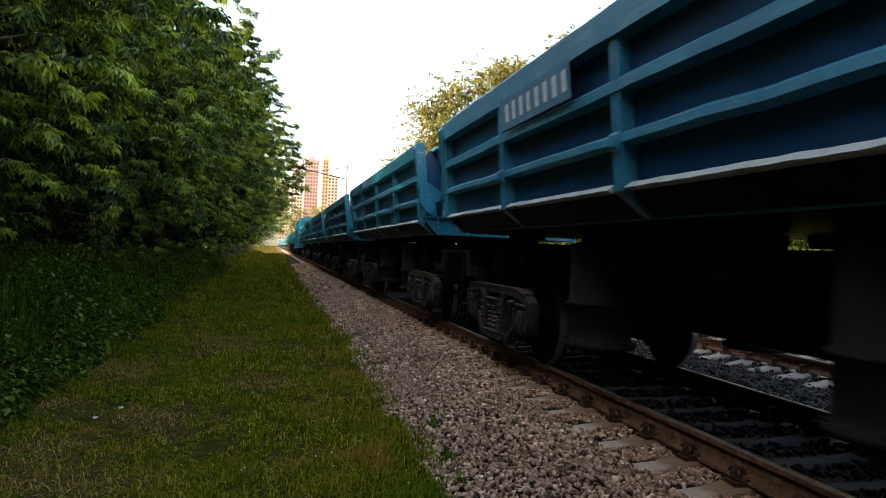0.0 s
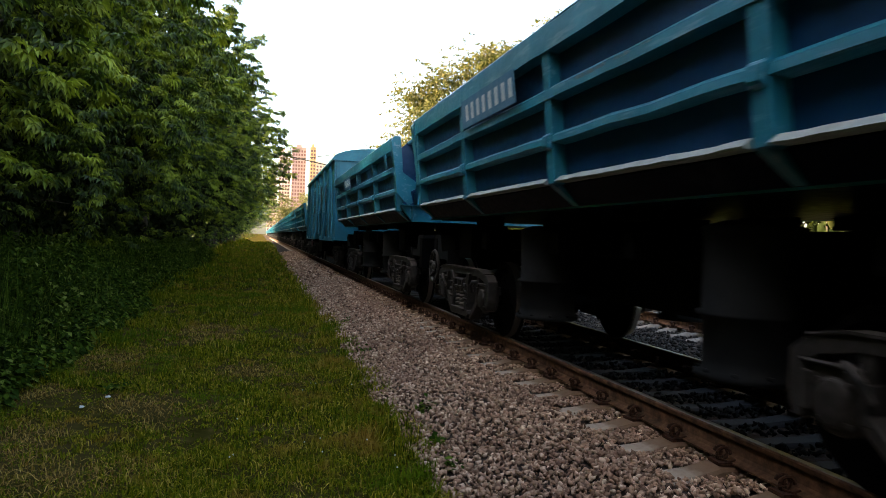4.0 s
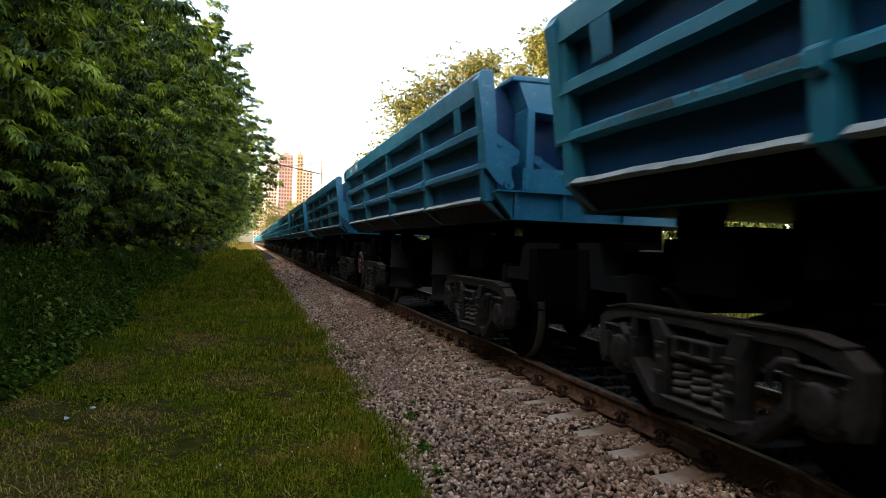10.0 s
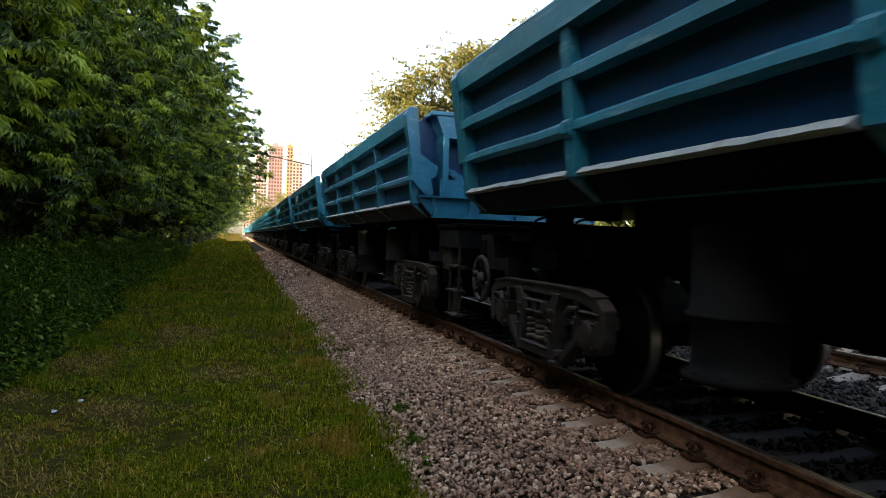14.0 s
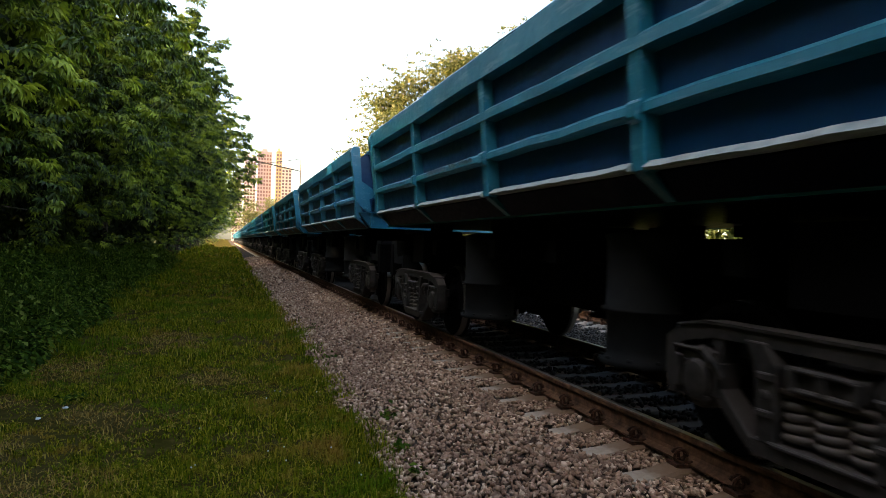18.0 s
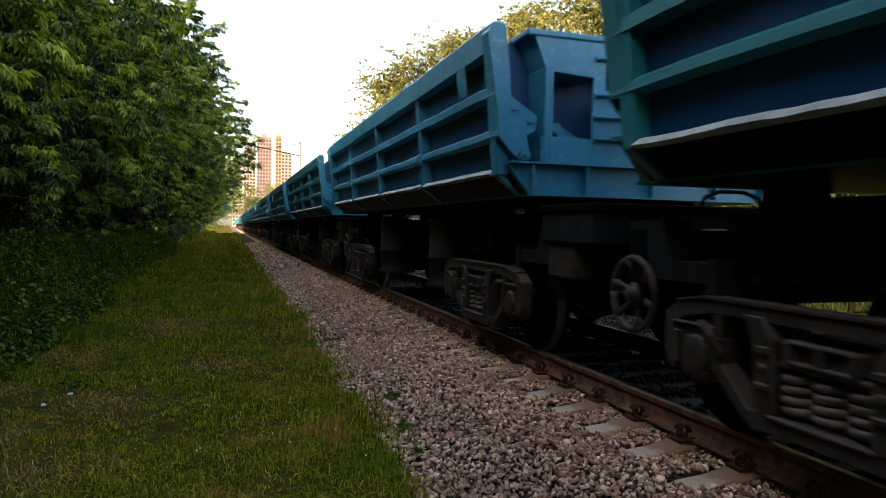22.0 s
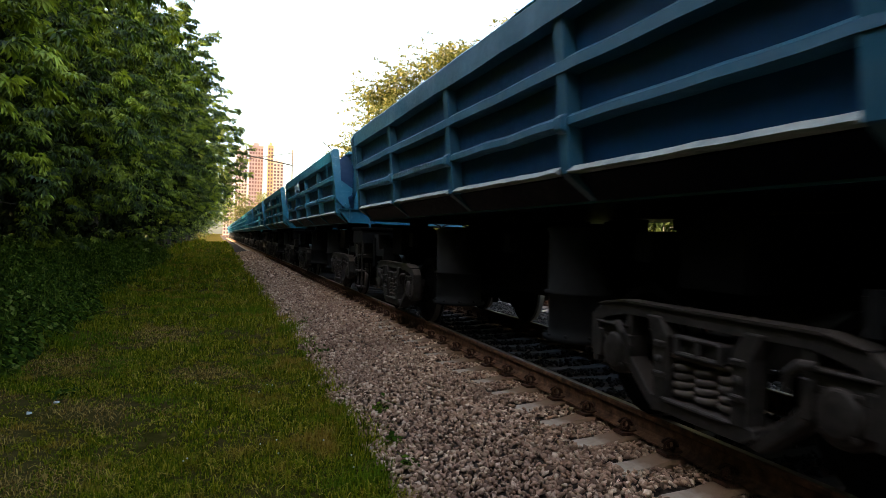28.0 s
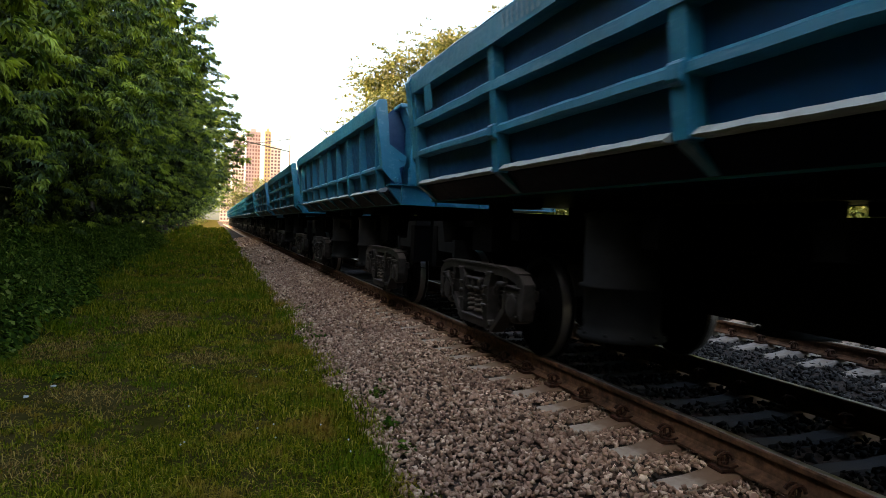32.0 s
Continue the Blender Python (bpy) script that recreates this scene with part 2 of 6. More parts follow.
def rail_shaded_concrete(name):
    """Weathered concrete, rust-stained at the rail seats; the train's shade is painted between the rails."""
    def build(nt, b):
        n = noise_tex(nt, 7, 9, 0.68)
        c = ramp(nt, n.outputs[0], [(0.3, (0.27, 0.215, 0.165)), (0.55, (0.42, 0.345, 0.270)), (0.8, (0.52, 0.435, 0.345))]).outputs[0]
        n2 = noise_tex(nt, 2.4, 6, 0.65)
        f = ramp(nt, n2.outputs[0], [(0.45, (0, 0, 0)), (0.65, (0.7, 0.7, 0.7))]).outputs[0]
        c = mix(nt, f, c, (0.22, 0.130, 0.080))
        tc = nt.nodes.new("ShaderNodeTexCoord")
        sep = nt.nodes.new("ShaderNodeSeparateXYZ")
        nt.links.new(tc.outputs["Object"], sep.inputs[0])
        off = node(nt, "ShaderNodeMath")
        off.operation = "ABSOLUTE"
        nt.links.new(sep.outputs[0], off.inputs[0])
        wob = node(nt, "ShaderNodeMath")
        wob.operation = "MULTIPLY_ADD"
        wob.inputs[1].default_value = 0.5
        nt.links.new(n2.outputs[0], wob.inputs[0])
        nt.links.new(off.outputs[0], wob.inputs[2])
        # Dark band between the rails stands for the shade under the train.
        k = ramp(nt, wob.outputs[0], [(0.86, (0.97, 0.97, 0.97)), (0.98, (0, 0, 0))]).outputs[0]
        half = node(nt, "ShaderNodeMath")
        half.operation = "MULTIPLY"
        half.inputs[1].default_value = 0.5
        nt.links.new(wob.outputs[0], half.inputs[0])
        seat = ramp(nt, half.outputs[0], [(0.58, (0.9, 0.9, 0.9)), (0.665, (0.75, 0.75, 0.75)), (0.705, (0, 0, 0))]).outputs[0]
        c = mix(nt, seat, c, (0.150, 0.078, 0.040))
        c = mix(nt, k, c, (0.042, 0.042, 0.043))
        nt.links.new(c, b.inputs["Base Color"])
        bump(nt, b, n.outputs[0], 0.5, 0.008)
    return material(name, build, 0.92, 0.0, 0.15)


CONCRETE = rail_shaded_concrete("weathered_concrete")
FARCONCRETE = grained("pale_concrete", [(0.3, (0.17, 0.145, 0.120)), (0.6, (0.32, 0.275, 0.235)), (0.8, (0.40, 0.35, 0.30))], 7, 0.92, 0, 0.5, 0.008, 2.2, (0.20, 0.145, 0.105), spec=0.1)
STONE = island("granite_ballast", [(0.0, (0.060, 0.036, 0.025)), (0.22, (0.23, 0.135, 0.090)), (0.5, (0.44, 0.258, 0.170)), (0.8, (0.46, 0.300, 0.208)), (1.0, (0.86, 0.62, 0.44))], 0.92, (0.9, (0.23, 0.132, 0.093)), bumped=True, spec=0.1)
# Stones coloured near black for the shade under the train.
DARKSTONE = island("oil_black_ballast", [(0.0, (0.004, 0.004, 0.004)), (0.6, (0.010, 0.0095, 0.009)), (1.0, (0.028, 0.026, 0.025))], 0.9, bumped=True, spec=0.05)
GREYSTONE = island("grey_ballast", [(0.0, (0.012, 0.011, 0.010)), (0.6, (0.036, 0.032, 0.029)), (1.0, (0.11, 0.098, 0.088))], 0.9, bumped=True, spec=0.08)
BED = grained("crushed_stone_bed", [(0.3, (0.020, 0.015, 0.012)), (0.7, (0.075, 0.055, 0.045))], 24, 0.95, 0, 0.8, 0.02, spec=0.05)
SOIL = grained("trodden_turf_soil", [(0.3, (0.022, 0.020, 0.004)), (0.55, (0.048, 0.040, 0.009)), (0.8, (0.105, 0.072, 0.026))], 6, 0.95, 0, 0.7, 0.02, 0.9, (0.060, 0.044, 0.016), spec=0.0)
def turf(name):
    """Grass blades: one tone a blade, lush, olive and straw-dry patches over the ground."""
    def build(nt, b):
        g = nt.nodes.new("ShaderNodeNewGeometry")
        c = ramp(nt, g.outputs["Random Per Island"], [(0.0, (0.026, 0.044, 0.002)), (0.35, (0.082, 0.112, 0.004)), (0.7, (0.165, 0.170, 0.008)), (0.90, (0.30, 0.250, 0.024)), (1.0, (0.48, 0.35, 0.08))]).outputs[0]
        lush = noise_tex(nt, 0.75, 5, 0.6)
        f = ramp(nt, lush.outputs[0], [(0.50, (0, 0, 0)), (0.60, (0.7, 0.7, 0.7))]).outputs[0]
        c = mix(nt, f, c, (0.066, 0.125, 0.005))
        dry = noise_tex(nt, 1.25, 5, 0.65)
        f = ramp(nt, dry.outputs[0], [(0.54, (0, 0, 0)), (0.66, (0.85, 0.85, 0.85))]).outputs[0]
        c = mix(nt, f, c, (0.290, 0.170, 0.034))
        nt.links.new(c, b.inputs["Base Color"])
        t = nt.nodes.new("ShaderNodeBsdfTranslucent")
        nt.links.new(mix(nt, 1.0, c, (1.4, 1.3, 0.7), "MULTIPLY"), t.inputs["Color"])
        mx = nt.nodes.new("ShaderNodeMixShader")
        mx.inputs[0].default_value = 0.25
        nt.links.new(b.outputs[0], mx.inputs[1])
        nt.links.new(t.outputs[0], mx.inputs[2])
        nt.links.new(mx.outputs[0], nt.nodes["Material Output"].inputs["Surface"])
    return material(name, build, 0.8, 0.0, 0.03)


GRASS = turf("mown_grass")
WEED = island("tall_weeds", [(0.0, (0.010, 0.026, 0.003)), (0.55, (0.034, 0.070, 0.007)), (0.85, (0.095, 0.145, 0.018)), (1.0, (0.19, 0.22, 0.055))], 0.8, None, 0.2, spec=0.05)
LEAF = island("maple_leaves", [(0.0, (0.012, 0.026, 0.004)), (0.6, (0.042, 0.082, 0.011)), (1.0, (0.130, 0.190, 0.026))], 0.45, (1.7, (0.36, 0.44, 0.062)), 0.38, spec=0.35, gain=0.9, sharp=0.02)
# Darker leaf copy: shade inside the crowns is put into its colour.
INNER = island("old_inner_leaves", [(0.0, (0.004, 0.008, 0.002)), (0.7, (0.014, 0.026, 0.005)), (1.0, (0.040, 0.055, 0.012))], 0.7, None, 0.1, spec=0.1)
SCRUB = island("scrub_leaves", [(0.0, (0.012, 0.022, 0.006)), (0.6, (0.034, 0.050, 0.014)), (1.0, (0.075, 0.085, 0.028))], 0.7, None, 0.25, spec=0.1)
LEAF2 = island("poplar_leaves", [(0.0, (0.045, 0.060, 0.018)), (0.5, (0.110, 0.120, 0.042)), (1.0, (0.22, 0.20, 0.085))], 0.6, None, 0.35, spec=0.15)
BARK = grained("grey_bark", [(0.3, (0.045, 0.036, 0.028)), (0.7, (0.13, 0.11, 0.09))], 12, 0.95, 0, 0.9, 0.02)
POLE = grained("weathered_pole", [(0.3, (0.10, 0.075, 0.055)), (0.7, (0.22, 0.17, 0.13))], 8, 0.9)
WIRE = grained("dark_cable", [(0.3, (0.02, 0.018, 0.016)), (0.7, (0.05, 0.045, 0.04))], 10, 0.7)
PINK = grained("pink_facade", [(0.3, (0.25, 0.185, 0.178)), (0.7, (0.30, 0.225, 0.212))], 0.2, 0.9)
CREAM = grained("cream_facade", [(0.3, (0.42, 0.335, 0.27)), (0.7, (0.48, 0.39, 0.315))], 0.2, 0.9)
OCHRE = grained("ochre_facade", [(0.3, (0.36, 0.245, 0.125)), (0.7, (0.42, 0.29, 0.155))], 0.2, 0.9)
GLASSY = grained("dark_window_glass", [(0.3, (0.10, 0.055, 0.055)), (0.7, (0.14, 0.08, 0.08))], 0.5, 0.6)
HOLE = grained("soot_black_opening", [(0.3, (0.010, 0.011, 0.013)), (0.7, (0.022, 0.023, 0.025))], 5, 0.9)


# ---- mesh helpers ----
def empty(name, m=None):
    ob = new(name)
    ob.empty_display_size = 0.3
    if m is not None:
        ob.matrix_basis = m
    return ob


def part(name, bm, mat, parent=None, label="", at=None):
    """Links a bmesh, or a ready mesh, as one object under a thing or a part."""
    if isinstance(bm, bmesh.types.BMesh):
        me = bpy.data.meshes.new(name)
        bmesh.ops.recalc_face_normals(bm, faces=bm.faces[:])
        bm.to_mesh(me)
        bm.free()
    else:
        me = bm
    if not me.materials:
        me.materials.append(mat)
    ob = new(name, me)
    if parent:
        ob.parent = parent
    if at is not None:
        ob.matrix_basis = at
    if label:
        ob["label"] = label
    return ob


def bm_new():
    return bmesh.new()


def box(bm, x0, x1, y0, y1, z0, z1):
    v = [bm.verts.new((x, y, z)) for x in (x0, x1) for y in (y0, y1) for z in (z0, z1)]
    for f in ((0, 1, 3, 2), (4, 6, 7, 5), (0, 4, 5, 1), (2, 3, 7, 6), (0, 2, 6, 4), (1, 5, 7, 3)):
        bm.faces.new([v[i] for i in f])
    return bm


def prism(bm, pts, a0, a1, axis="y"):
    """A polygon drawn out along an axis: (x, z) along y, (x, y) along z, (y, z) along x."""
    def at(p, a):
        return {"y": (p[0], a, p[1]), "z": (p[0], p[1], a), "x": (a, p[0], p[1])}[axis]
    lo = [bm.verts.new(at(p, a0)) for p in pts]
    hi = [bm.verts.new(at(p, a1)) for p in pts]
    n = len(pts)
    bm.faces.new(lo)
    bm.faces.new(hi[::-1])
    for i in range(n):
        j = (i + 1) % n
        bm.faces.new((lo[i], hi[i], hi[j], lo[j]))
    return bm


def lathe(bm, profile, centre, axis="z", n=20, cap=True):
    """Rings of (radius, height) turned about an axis through centre."""
    rings = []
    for r, h in profile:
        ring = []
        for i in range(n):
            a = 2 * math.pi * i / n
            c, s = r * math.cos(a), r * math.sin(a)
            p = {"z": (c, s, h), "x": (h, c, s), "y": (c, h, s)}[axis]
            ring.append(bm.verts.new((p[0] + centre[0], p[1] + centre[1], p[2] + centre[2])))
        rings.append(ring)
    for a, b in zip(rings, rings[1:]):
        for i in range(n):
            j = (i + 1) % n
            bm.faces.new((a[i], a[j], b[j], b[i]))
    if cap:
        bm.faces.new(rings[0][::-1])
        bm.faces.new(rings[-1])
    return bm


def tube(bm, pts, r, n=6):
    """A round bar through a row of points."""
    rings = []
    pts = [Vector(p) for p in pts]
    for i, p in enumerate(pts):
        d = (pts[min(i + 1, len(pts) - 1)] - pts[max(i - 1, 0)]).normalized()
        u = d.cross(Vector((0, 0, 1)))
        if u.length < 1e-3:
            u = d.cross(Vector((1, 0, 0)))
        u.normalize()
        w = d.cross(u)
        rr = r[i] if isinstance(r, (list, tuple)) else r
        rings.append([bm.verts.new(p + (u * math.cos(2 * math.pi * k / n) + w * math.sin(2 * math.pi * k / n)) * rr) for k in range(n)])
    for a, b in zip(rings, rings[1:]):
        for i in range(n):
            j = (i + 1) % n
            bm.faces.new((a[i], a[j], b[j], b[i]))
    bm.faces.new(rings[0][::-1])
    bm.faces.new(rings[-1])
    return bm


def soften(bm, w, seg=1):
    bmesh.ops.bevel(bm, geom=bm.edges[:], offset=w, segments=seg, profile=0.5, affect="EDGES", clamp_overlap=True)
    return bm


def smooth(ob):
    ob.data.polygons.foreach_set("use_smooth", np.ones(len(ob.data.polygons), dtype=bool))
    return ob


def fast_mesh(name, verts, faces):
    """A mesh from numpy arrays; faces all have the same number of corners."""
    me = bpy.data.meshes.new(name)
    k = faces.shape[1]
    me.vertices.add(len(verts))
    me.vertices.foreach_set("co", np.ascontiguousarray(verts, dtype=np.float32).ravel())
    me.loops.add(faces.size)
    me.loops.foreach_set("vertex_index", np.ascontiguousarray(faces, dtype=np.int32).ravel())
    me.polygons.add(len(faces))
    me.polygons.foreach_set("loop_start", np.arange(0, faces.size, k, dtype=np.int32))
    me.update(calc_edges=True)
    return me


# ---- ground and tracks ----
GAUGE, SPACING, SLEEPER0, TRACK2 = 1.52, 0.545, 3.814, 4.08
RAILX = GAUGE / 2 + 0.0365


def ground_z(x, y=0.0):
    """Height of the land: turf beside the line, a bank under the trees, a verge past the second track."""
    if x < -6.0:
        return -0.45 + 0.10 * min(-6.0 - x, 8)
    if x < -2.4:
        return -0.45
    if x > 6.4:
        return -0.42 + 0.22 * min(x - 6.4, 3.0)
    return -0.50


def wobble(x, y):
    return 0.035 * noise.noise((x * 0.55, y * 0.55, 3.1)) + 0.05 * noise.noise((x * 0.12, y * 0.12, 7.7))


def make_ground():
    xs = [-900, -300, -100, -40, -20, -14] + [-11 + 0.5 * i for i in range(18)] + [-2.2, 0, 3, 6.0, 6.6, 7.4, 8.4, 9.4, 14, 25, 60, 200, 900]
    ys = [-300, -80, -20, -6] + [-2 + 0.5 * i for i in range(45)] + [22 + 2 * i for i in range(20)] + [70, 90, 130, 200, 400, 1000, 3000]
    v = [(x, y, ground_z(x, y) + (wobble(x, y) if abs(x) < 15 and abs(y) < 90 else 0)) for x in xs for y in ys]
    n = len(ys)
    f = [(i * n + j, (i + 1) * n + j, (i + 1) * n + j + 1, i * n + j + 1) for i in range(len(xs) - 1) for j in range(n - 1)]
    ob = part("ground", fast_mesh("ground", np.array(v), np.array(f)), SOIL)
    smooth(ob)
    return tagged(ob, "trodden turf and soil beside the railway line", "ground", kind="structure")


make_ground()


def make_ballast():
    bm = bm_new()
    prof = [(-2.95, -0.62), (-2.62, -0.45), (-1.72, -0.275), (-1.35, -0.275), (1.5, -0.28), (2.05, -0.32), (2.5, -0.27), (5.5, -0.235), (5.95, -0.26), (6.9, -0.62)]
    rng = np.random.default_rng(3)
    ys = np.concatenate([[-60], np.arange(-6, 40, 0.5), np.arange(40, 120, 4), [160, 300, 900]])
    v = []
    for x, z in prof:
        for y in ys:
            e = 0.10 * noise.noise((x * 3, y * 0.5, 1.0)) if x < -2.0 else 0
            v.append((x + e, y, z + 0.012 * noise.noise((x * 4, y * 4, 9))))
    n = len(ys)
    f = [(i * n + j, (i + 1) * n + j, (i + 1) * n + j + 1, i * n + j + 1) for i in range(len(prof) - 1) for j in range(n - 1)]
    ob = part("ballast_bed", fast_mesh("ballast_bed", np.array(v), np.array(f)), BED)
    return tagged(ob, "bed of crushed pinkish granite under two tracks", "ballast", kind="structure")


ballast = make_ballast()


def rail_mesh():
    """Heavy flat-bottomed rail, head at z = 0."""
    half = [(0.075, -0.180), (0.075, -0.169), (0.025, -0.150), (0.010, -0.130), (0.009, -0.055), (0.034, -0.040), (0.0365, -0.012), (0.030, -0.003)]
    pts = half + [(-x, z) for x, z in reversed(half)]
    bm = bm_new()
    prism(bm, pts, -60, 800)
    return bm


def make_track(name, cx, label):
    t = tagged(empty(name, pose(cx, 0, 0)), label, "railway track", kind="structure")
    for s in (-1, 1):
        r = part("rail", rail_mesh(), RAILSIDE, t, "rust-brown rail with a worn bright head", pose(s * RAILX, 0, 0))
        bm = bm_new()
        prism(bm, [(-0.022, 0.0), (0.022, 0.0), (0.026, -0.0035), (-0.026, -0.0035)], -60, 800)
        part("running_surface", bm, RAILTOP, r, "polished running surface")
    return t


track_near = make_track("track_near", 0.0, "railway track with rusty rails on concrete sleepers")
track_far = make_track("track_far", TRACK2, "second railway track behind the train")


def sleeper_mesh():
    """Concrete sleeper: crowned ends, raised rail seats, thinner middle, sloped sides."""
    bm = bm_new()
    sec = [(-1.35, 0.115), (-1.30, 0.135), (-1.12, 0.150), (-0.98, 0.178), (-0.94, 0.190), (-0.66, 0.190), (-0.60, 0.165), (-0.3, 0.140), (0.3, 0.140), (0.60, 0.165),
           (0.66, 0.190), (0.94, 0.190), (0.98, 0.178), (1.12, 0.150), (1.30, 0.135), (1.35, 0.115)]
    rows = []
    for x, h in sec:
        w = 0.085 if abs(x) > 0.55 else 0.075
        z0 = -0.19 - 0.19
        rows.append([bm.verts.new(p) for p in ((x, -0.14, z0), (x, -w - 0.02, z0 + h - 0.02), (x, -w, z0 + h), (x, w, z0 + h), (x, w + 0.02, z0 + h - 0.02), (x, 0.14, z0))])
    for a, b in zip(rows, rows[1:]):
        for i in range(6):
            j = (i + 1) % 6
            bm.faces.new((a[i], b[i], b[j], a[j]))
    bm.faces.new(rows[0])
    bm.faces.new(rows[-1][::-1])
    me = bpy.data.meshes.new("sleeper")
    bmesh.ops.recalc_face_normals(bm, faces=bm.faces[:])
    bm.to_mesh(me)
    bm.free()
    me.materials.append(CONCRETE)
    return me


def far_sleeper_mesh():
    me = SLEEPER.copy()
    me.materials.clear()
    me.materials.append(FARCONCRETE)
    return me


def clip_mesh():
    """Coiled spring clip with its bolt and pad, on the outer foot of the rail."""
    bm = bm_new()
    box(bm, -0.07, 0.05, -0.065, 0.065, -0.012, 0.010)
    pts = []
    for k in range(17):
        a = 2 * math.pi * k / 11
        pts.append((-0.010 + 0.043 * math.cos(a), -0.028 + 0.0035 * k, 0.052 + 0.043 * math.sin(a)))
    tube(bm, pts, 0.0115, 6)
    tube(bm, [(0.05, -0.055, 0.022), (0.0, -0.05, 0.012), (-0.045, 0.0, 0.022), (0.0, 0.05, 0.012), (0.05, 0.055, 0.022)], 0.009, 6)
    lathe(bm, [(0.020, 0.0), (0.020, 0.030), (0.012, 0.034), (0.012, 0.062), (0.009, 0.066)], (-0.02, 0, 0.008), "z", 6)
    me = bpy.data.meshes.new("rail_clip")
    bmesh.ops.recalc_face_normals(bm, faces=bm.faces[:])
    bm.to_mesh(me)
    bm.free()
    me.materials.append(RUSTCLIP)
    return me


SLEEPER, CLIP = sleeper_mesh(), clip_mesh()
FAR_SLEEPER = far_sleeper_mesh()


def joined(name, me, places, mat, parent, label):
    """Many copies of one small mesh as one object of real geometry."""
    src = np.array([v.co[:] for v in me.vertices])
    tri = []
    me.calc_loop_triangles()
    for t in me.loop_triangles:
        tri.append(t.vertices[:])
    tri = np.array(tri)
    v = (src[None] + np.array(places)[:, None, :]).reshape(-1, 3)
    f = (tri[None] + (np.arange(len(places)) * len(src))[:, None, None]).reshape(-1, 3)
    ob = part(name, fast_mesh(name, v, f), mat, parent, label)
    ob["kind"] = "stuff"
    return ob


def lay_sleepers(track, offset, near, far, clip_far, me=SLEEPER):
    rng = random.Random(5 + int(offset * 100))
    k0 = math.ceil((near - SLEEPER0 - offset) / SPACING)
    y = SLEEPER0 + offset + k0 * SPACING
    n = 0
    rest, restclip = [], []
    while y < 260:
        if y < far and n < 150:
            ob = part("sleeper", me, CONCRETE, track, at=pose(rng.uniform(-0.02, 0.02), y + rng.uniform(-0.012, 0.012), rng.uniform(-0.006, 0.002), 0, 0, rng.uniform(-0.5, 0.5)))
            n += 1
        else:
            rest.append((0, y, 0))
        for s in (-1, 1):
            for side in (-1, 1):
                cx = s * RAILX + side * 0.090
                if y < clip_far and (s < 0 and side < 0):
                    part("rail_clip", CLIP, RUSTCLIP, track, at=pose(cx, y + rng.uniform(-0.01, 0.01), -0.178, 0, 0, (0 if side < 0 else 180) + rng.uniform(-8, 8)))
                elif y < 45:
                    restclip.append((cx, y, -0.178))
        y += SPACING
    joined("sleeper_row", me, rest, me.materials[0], track, "distant row of concrete sleepers")
    joined("clip_row", CLIP, restclip, RUSTCLIP, track, "rusty rail clips")


lay_sleepers(track_near, 0.0, -6.0, 60, 40)
lay_sleepers(track_far, 0.21, 2.0, 40, 0, FAR_SLEEPER)


# ---- ballast stones ----
def rock_shapes(count, seed):
    out = []
    rng = random.Random(seed)
    for _ in range(count):
        bm = bm_new()
        for _ in range(9):
            p = Vector((rng.gauss(0, 1), rng.gauss(0, 1), rng.gauss(0, 1))).normalized()
            k = rng.uniform(0.6, 1.05)
            bm.verts.new((p.x * k, p.y * k * rng.uniform(0.8, 1), p.z * k * 0.62))
        r = bmesh.ops.convex_hull(bm, input=bm.verts[:])
        bmesh.ops.delete(bm, geom=list({g for g in r["geom_interior"] if isinstance(g, bmesh.types.BMVert)}), context="VERTS")
        bmesh.ops.triangulate(bm, faces=bm.faces[:])
        bm.verts.index_update()
        out.append((np.array([v.co[:] for v in bm.verts]), np.array([[v.index for v in f.verts] for f in bm.faces])))
        bm.free()
    return out


ROCKS = rock_shapes(10, 11)


def bed_z(x):
    return np.interp(x, [-2.95, -2.62, -1.72, -1.35, 1.5, 2.05, 2.5, 5.5, 5.95, 6.9], [-0.62, -0.43, -0.245, -0.235, -0.24, -0.30, -0.27, -0.235, -0.26, -0.62])


